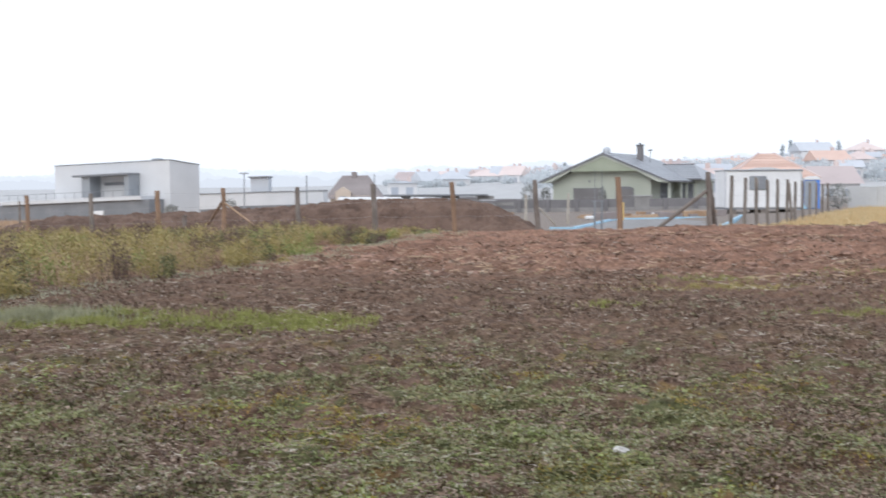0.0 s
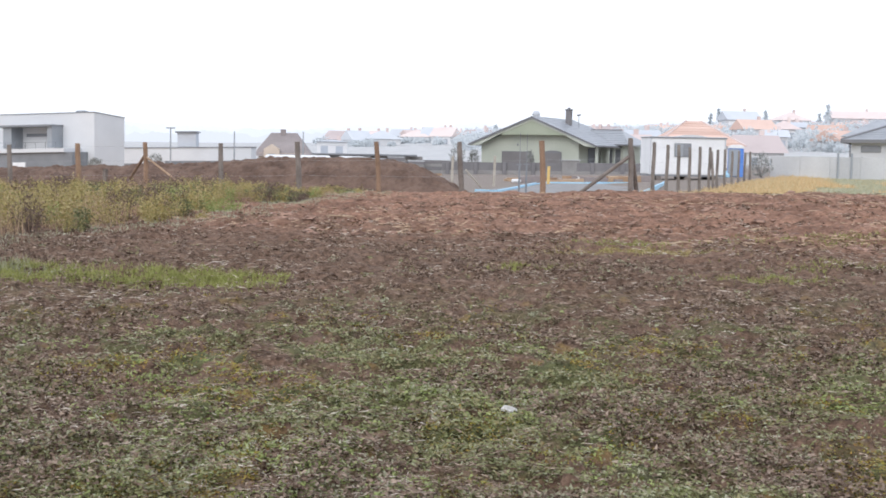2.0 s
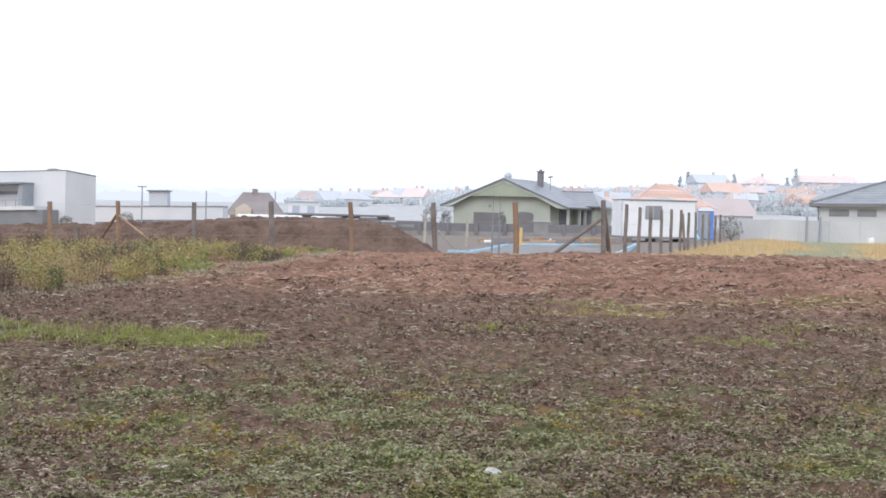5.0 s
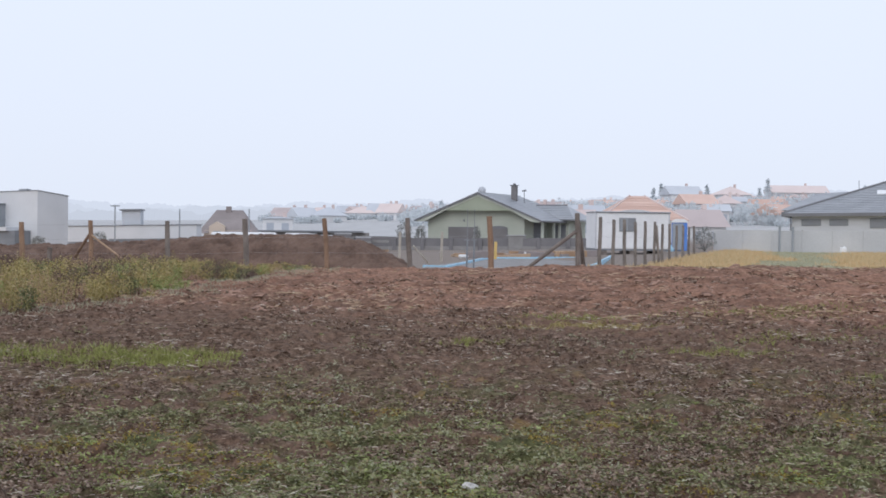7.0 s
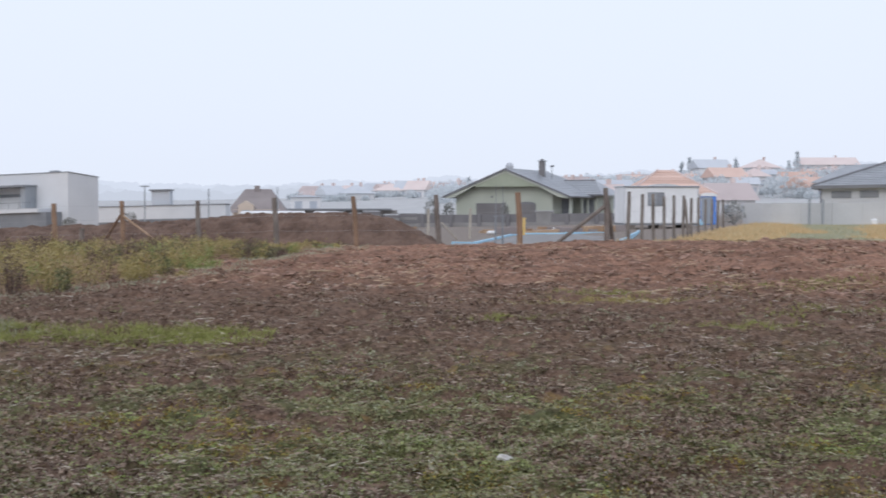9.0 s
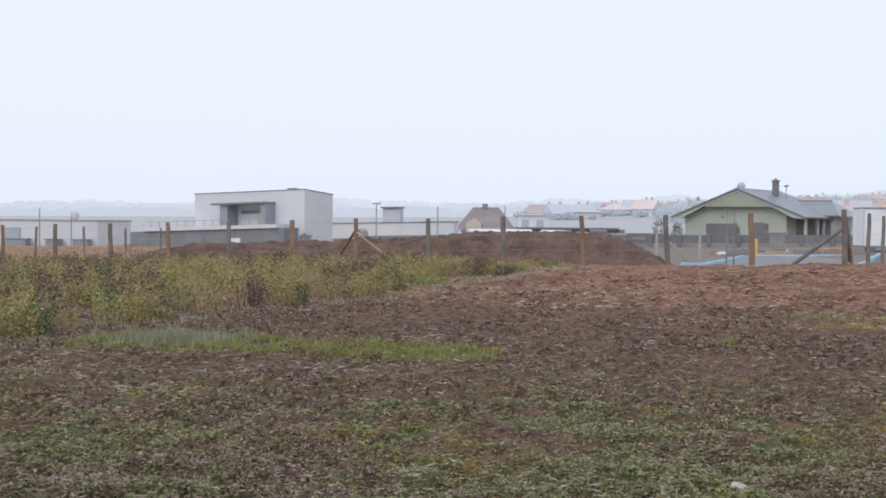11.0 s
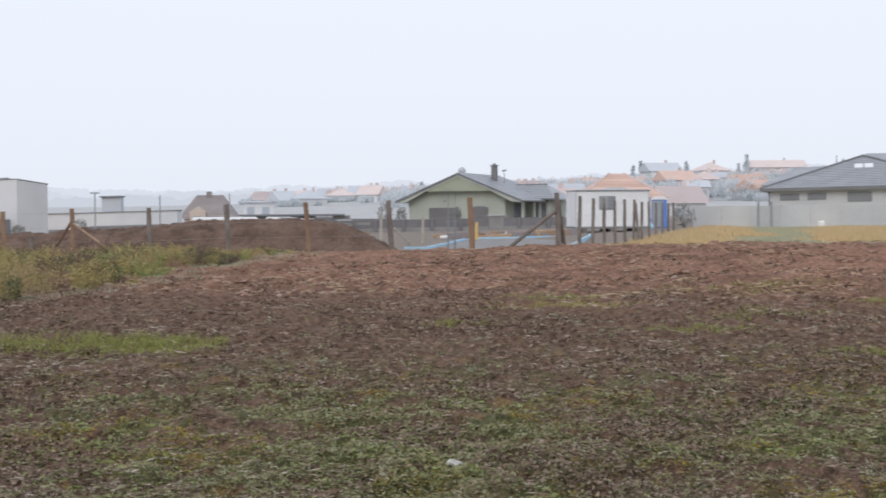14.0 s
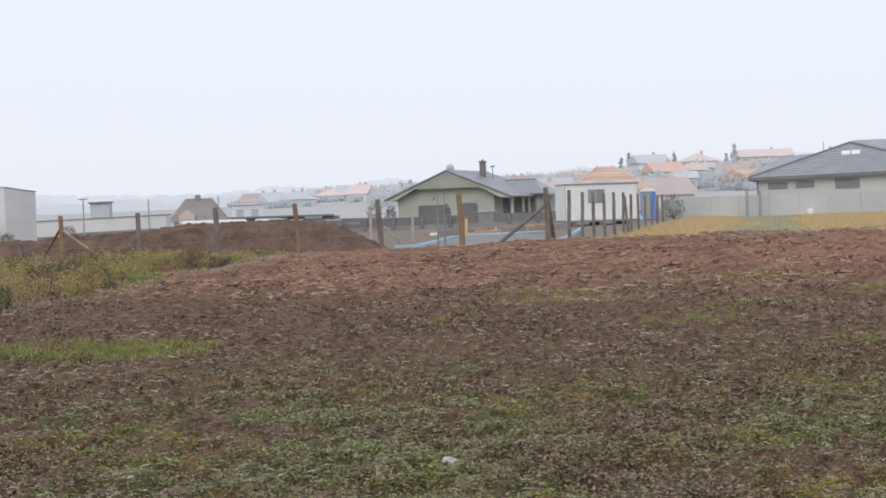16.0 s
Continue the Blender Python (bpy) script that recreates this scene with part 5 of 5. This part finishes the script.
def weed_strip():
    """The belt of tall weeds before the fence: stems with small leaves, in drifts of their own colour."""
    rng = np.random.default_rng(21)

    def inside(x, y):
        edge = np.interp(y, [15, 17, 19, 21.5, 24, 28, 34, 41], [-7.3, -7.0, -6.6, -5.8, -4.4, -3.0, -1.7, 0.2])
        fence = 41.5 - 0.348 * x
        return (x < edge + 0.5 * (fbm(y * 0.9, x * 0.3, 2) - 0.47)) & (y < fence + 0.4)

    def belt(n, seed, lo, hi, tall, stems_per, per, size, wide, material, name, label):
        """n clumps, each of several leafy stems and a height of its own."""
        y = rng.uniform(15, 51, n * 8)
        x = rng.uniform(-28, 0, n * 8)
        f = fbm(x * 1.9, y * 0.55, seed)
        keep = inside(x, y) & (rng.uniform(0, 1, len(x)) < step(lo, hi, f))
        x, y = x[keep][:n], y[keep][:n]
        thin = np.interp(x + 0.1 * y, [-8, 0.0, 1.6, 3], [1.0, 0.95, 0.6, 0.4])
        top = rng.uniform(0.3, 1.15, len(x)) * tall * thin * (1 - 0.42 * step(33, 42, y))
        k = np.repeat(np.arange(len(x)), stems_per)
        sx, sy = x[k] + rng.normal(0, wide, len(k)), y[k] + rng.normal(0, wide, len(k))
        sz = height(sx, sy)
        h = top[k] * rng.uniform(0.6, 1.05, len(k))
        stems = blades(rng, sx, sy, sz - 0.02, h * 1.05, np.full(len(k), 0.014), 0.35)
        q = np.repeat(np.arange(len(k)), per)
        t = rng.uniform(0.1, 1.0, len(q)) ** 0.8
        base = np.stack([sx, sy, sz], -1)[q]
        c = base + (stems[q, 2] - base) * t[:, None] + rng.normal(0, 1, (len(q), 3)) * (0.035 + 0.05 * (1 - t))[:, None]
        c[:, 2] = np.maximum(c[:, 2], base[:, 2] + 0.02)
        sheets(name, np.concatenate([stems, leaves(rng, c, rng.uniform(0.6, 1.4, len(c)) * size)]), material, label, "weeds")

    belt(1750, 51, 0.40, 0.48, 0.68, 11, 24, 0.042, 0.10, L_GOLD, "tall_weeds", "belt of tall yellowing weeds along the fence")
    belt(440, 57, 0.51, 0.56, 0.88, 15, 28, 0.038, 0.085, L_BROWN, "withered_weeds", "withered dark brown docks among the weeds")
    belt(300, 63, 0.51, 0.56, 0.58, 11, 30, 0.048, 0.11, L_DKGREEN, "green_weeds", "dark green nettles among the yellow weeds")
    belt(300, 66, 0.50, 0.56, 0.50, 11, 26, 0.045, 0.12, L_BRIGHT, "fresh_weeds", "fresh green weeds at the foot of the belt")
    belt(620, 69, 0.40, 0.56, 0.72, 14, 12, 0.024, 0.16, L_RUST, "dry_stems", "thin tan dry stems between the weeds")
    n = 7000
    y = rng.uniform(15, 42, n)
    edge = np.interp(y, [15, 17, 19, 21.5, 24, 28, 34, 42], [-7.3, -7.0, -6.6, -5.8, -4.4, -3.0, -1.7, 0.2])
    x = edge + rng.normal(0.15, 0.40, n)
    sheets("verge_grass", blades(rng, x, y, height(x, y) - 0.01, rng.uniform(0.03, 0.11, n), rng.uniform(0.01, 0.025, n), 0.8), L_PALEGRASS, "pale low grass along the weeds' edge", "grass")


def meadow_grass():
    rng = np.random.default_rng(33)
    n = 110000
    y = 41 + 47 * rng.uniform(0, 1, n) ** 1.4
    x = 7.6 + 0.43 * (y - 39) + rng.uniform(0, 27, n)
    keep = (x < 0.60 * y) & ((x - 27) * 0.57 + (y - 88) < -0.5)
    x, y = x[keep], y[keep]
    u = x / y + 0.09 * (fbm(x * 0.5, y * 0.16, 91) - 0.47)
    och = (u < 0.361) | (u > 0.424)
    h = rng.uniform(0.08, 0.28, len(x)) * (0.6 + 0.9 * fbm(x * 0.5, y * 0.5, 93))
    for mask, material, name, label in ((och, L_OCHRE, "dry_grass", "ochre dry meadow grass beside the post line"), (~och, L_PALEGRASS, "pale_grass", "pale greenish grass between dry ochre patches")):
        q = x[mask], y[mask]
        sheets(name, blades(rng, *q, height(*q) - 0.02, h[mask] * (1.0 if material is L_OCHRE else 0.55), rng.uniform(0.02, 0.05, mask.sum()), 0.6), material, label, "grass")
    n = 16000
    y = rng.uniform(52, 105, n)
    x = rng.uniform(-0.52, -0.24, n) * y
    sheets("rust_grass", blades(rng, x, y, height(x, y) - 0.02, rng.uniform(0.12, 0.4, n), rng.uniform(0.03, 0.06, n), 0.6), L_RUST, "rusty dry meadow grass behind the fence", "grass")


def crown(rng, c, r, n, size):
    """Leaf clumps through an uneven crown."""
    d = rng.normal(size=(n, 3))
    d /= np.linalg.norm(d, axis=1)[:, None]
    rad = rng.uniform(0.35, 1.0, n) ** 0.6
    lump = 0.75 + 0.5 * fbm(d[:, 0] * 2 + c[0], d[:, 2] * 2 + d[:, 1] + c[1], 5)
    return leaves(rng, np.array(c) + d * (rad * lump)[:, None] * np.array(r), rng.uniform(0.6, 1.4, n) * size)


def wooded_ridges():
    """The woods on the horizon: three plain ridges one behind the other, their mist a painted glow."""
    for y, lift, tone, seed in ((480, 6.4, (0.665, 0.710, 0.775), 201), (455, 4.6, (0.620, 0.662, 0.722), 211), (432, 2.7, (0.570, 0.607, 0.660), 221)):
        u = np.linspace(-0.62, 0.75, 1500)
        x = u * y
        crowns = 3.4 * (fbm(u * 26, u * 0, seed) - 0.47) + 2.0 * (fbm(u * 120, u * 0 + 3, seed + 1) - 0.47) + 1.3 * (fbm(u * 420, u * 0 + 7, seed + 2, 3) - 0.44)
        top = height(x, np.full_like(x, 432.0)) + lift + crowns
        n = len(x)
        verts = np.concatenate([np.stack([x, np.full(n, y), np.full(n, -1.0)], -1), np.stack([x, np.full(n, y + 2.0), top], -1), np.stack([x, np.full(n, y + 14.0), np.full(n, -1.0)], -1)])
        i = np.arange(n - 1)
        faces = np.concatenate([np.stack([i, i + 1, i + 1 + n, i + n], -1), np.stack([i + n, i + 1 + n, i + 1 + 2 * n, i + 2 * n], -1)])
        me = bpy.data.meshes.new("backdrop")
        me.from_pydata(verts.tolist(), [], faces.tolist())
        mt = bpy.data.materials.new("glowing mist-toned woods")
        mt.use_nodes = True
        b = mt.node_tree.nodes["Principled BSDF"]
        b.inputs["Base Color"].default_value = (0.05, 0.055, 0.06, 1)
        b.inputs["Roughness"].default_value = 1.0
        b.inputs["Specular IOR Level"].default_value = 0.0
        # the mist colour glows by itself, deeper on the nearer ridges
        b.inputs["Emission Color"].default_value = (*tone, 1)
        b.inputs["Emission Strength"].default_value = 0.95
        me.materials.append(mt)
        tagged(new("backdrop", me), "wooded horizon ridge with painted glowing mist", "backdrop", kind="structure")


def far_trees():
    rng = np.random.default_rng(44)

    def conifer(x, y, h, w, category="conifer"):
        z = float(height(x, y))
        root = thing("conifer", pose(0, 0, 0), "far conifer in painted haze grey-green standing on the hill", "tree", "far conifers")
        # slate tone on the trunk stands in for haze
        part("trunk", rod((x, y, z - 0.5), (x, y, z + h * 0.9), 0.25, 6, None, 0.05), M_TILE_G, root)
        t = rng.uniform(0.12, 1.0, 110)
        a = rng.uniform(0, 6.28, 110)
        rr = w * (1 - t) * rng.uniform(0.4, 1.0, 110)
        c = np.stack([x + rr * np.cos(a), y + rr * np.sin(a), z + h * t], -1)
        cr = sheets("crown", leaves(rng, c, rng.uniform(0.8, 1.5, 110)), L_FARHAZE, "", "")
        cr.parent = root

    for u, y, top in ((0.2712, 380, 16.4), (0.3086, 380, 16.2), (0.3587, 380, 18.1), (0.265, 392, 15.2), (0.352, 396, 16.0), (0.44, 390, 16.8), (0.095, 400, 10.6)):
        x = u * y
        z = float(height(x, y))
        conifer(x, y, top - z, (top - z) * 0.34)
    # gardens in the town
    tri = []
    for k in range(680):
        u = rng.uniform(0.07, 0.55)
        y = rng.uniform(230, 425)
        z = float(height(u * y, y))
        r = rng.uniform(1.0, 2.7)
        tri.append(crown(rng, (u * y, y, z + r * 0.7), (r * 1.3, r * 1.2, r), 130, 0.75))
    for x, y, w in HOUSES:
        for k in range(4):
            r = rng.uniform(0.8, 1.7)
            tx, ty = x + rng.uniform(-0.8, 0.8) * w, y - rng.uniform(6, 11)
            tri.append(crown(rng, (tx, ty, float(height(tx, ty)) + r * 0.5), (r * 1.4, r * 1.1, r), 110, 0.65))
    sheets("far_garden_trees", np.concatenate(tri), L_FARHAZE, "garden trees in painted haze grey between far houses", "woods")


def shrub(x, y, w, h, material, name, label, n=500):
    rng = np.random.default_rng(int(abs(x) * 10 + y))
    z = float(height(x, y))
    root = thing(name, pose(0, 0, 0), label, "shrub")
    for k in range(5):
        a = k * 1.3
        part("stem", rod((x, y, z - 0.1), (x + 0.3 * w * math.cos(a), y + 0.3 * w * math.sin(a), z + 0.75 * h), 0.03, 5, None, 0.012), M_BARK, root)
    c = sheets("foliage", crown(rng, (x, y, z + h * 0.52), (w / 2, w / 2, h / 2), n, 0.14), material, "", "")
    c.parent = root


def dead_roots():
    """Tan uprooted roots lying on the turned soil."""
    rng = random.Random(8)
    for x, y, size in ((7.32, 24.2, 0.5), (5.1, 21.3, 0.4), (1.5, 26.6, 0.35), (-0.6, 27.5, 0.4), (9.6, 31.5, 0.35), (3.2, 32.5, 0.3), (6.4, 35.0, 0.35), (1.4, 28.0, 0.3)):
        root = thing("dead_root", pose(x, y, float(height(x, y)) + 0.02, 0, 0, rng.uniform(0, 360)), "tan uprooted plant root lying on turned soil", "root", "roots on the soil")
        for k in range(7):
            a, bm = rng.uniform(0, 2 * math.pi), bmesh.new()
            p, z, r = Vector((0, 0, 0.01)), rng.uniform(0.05, 0.3), 0.014 * size / 0.35
            for q in range(4):
                d = Vector((math.cos(a), math.sin(a), z - 0.16 * q)) * size * 0.3
                rod(p, p + d, r, 5, bm, r * 0.7)
                p, r, a = p + d, r * 0.7, a + rng.uniform(-0.7, 0.7)
                p.z = max(p.z, 0.0)
            part("rootlet", bm, M_ROOT, root)


def stone():
    x, y = 0.94, 7.63
    root = thing("stone", pose(x, y, float(height(x, y)) + 0.03, 0, 0, 20), "small pale limestone lump lying on the field", "stone")
    bm = bmesh.new()
    bmesh.ops.create_icosphere(bm, subdivisions=3, radius=0.042)
    for v in bm.verts:
        k = 1 + 0.6 * noise.noise(v.co * 20) + 0.3 * noise.noise(v.co * 60)
        v.co = Vector((v.co.x * 1.15 * k, v.co.y * 0.85 * k, max(-0.01, v.co.z * 0.6 * k + 0.014)))
    part("lump", bm, M_STONE, root)


field_cover()
grass_strip()
soil_clods()
weed_strip()
meadow_grass()
wooded_ridges()
far_trees()
shrub(26.6, 86.5, 1.6, 1.7, L_SHRUB, "dark_shrub", "dark leafless shrub beside the portable toilet")
shrub(6.6, 100.0, 1.3, 2.3, L_SHRUB, "garden_fir", "dark narrow garden shrub before the bungalow")
shrub(12.1, 98.0, 0.7, 1.9, L_SHRUB, "garden_fir", "dark narrow garden shrub before the garage door", 300)
shrub(8.0, 101.0, 1.0, 1.9, L_SHRUB, "garden_fir", "dark narrow garden shrub before the bungalow")
shrub(-19.8, 118.0, 1.6, 1.5, L_SHRUB, "garden_shrub", "grey garden shrub before the low white house")
shrub(-22.6, 106.0, 1.3, 1.2, L_SHRUB, "garden_shrub", "grey shrub beside the flat-roofed house")
shrub(35.0, 90.5, 1.9, 1.5, L_SHRUB, "garden_shrub", "grey garden shrub behind the concrete wall")
dead_roots()
stone()
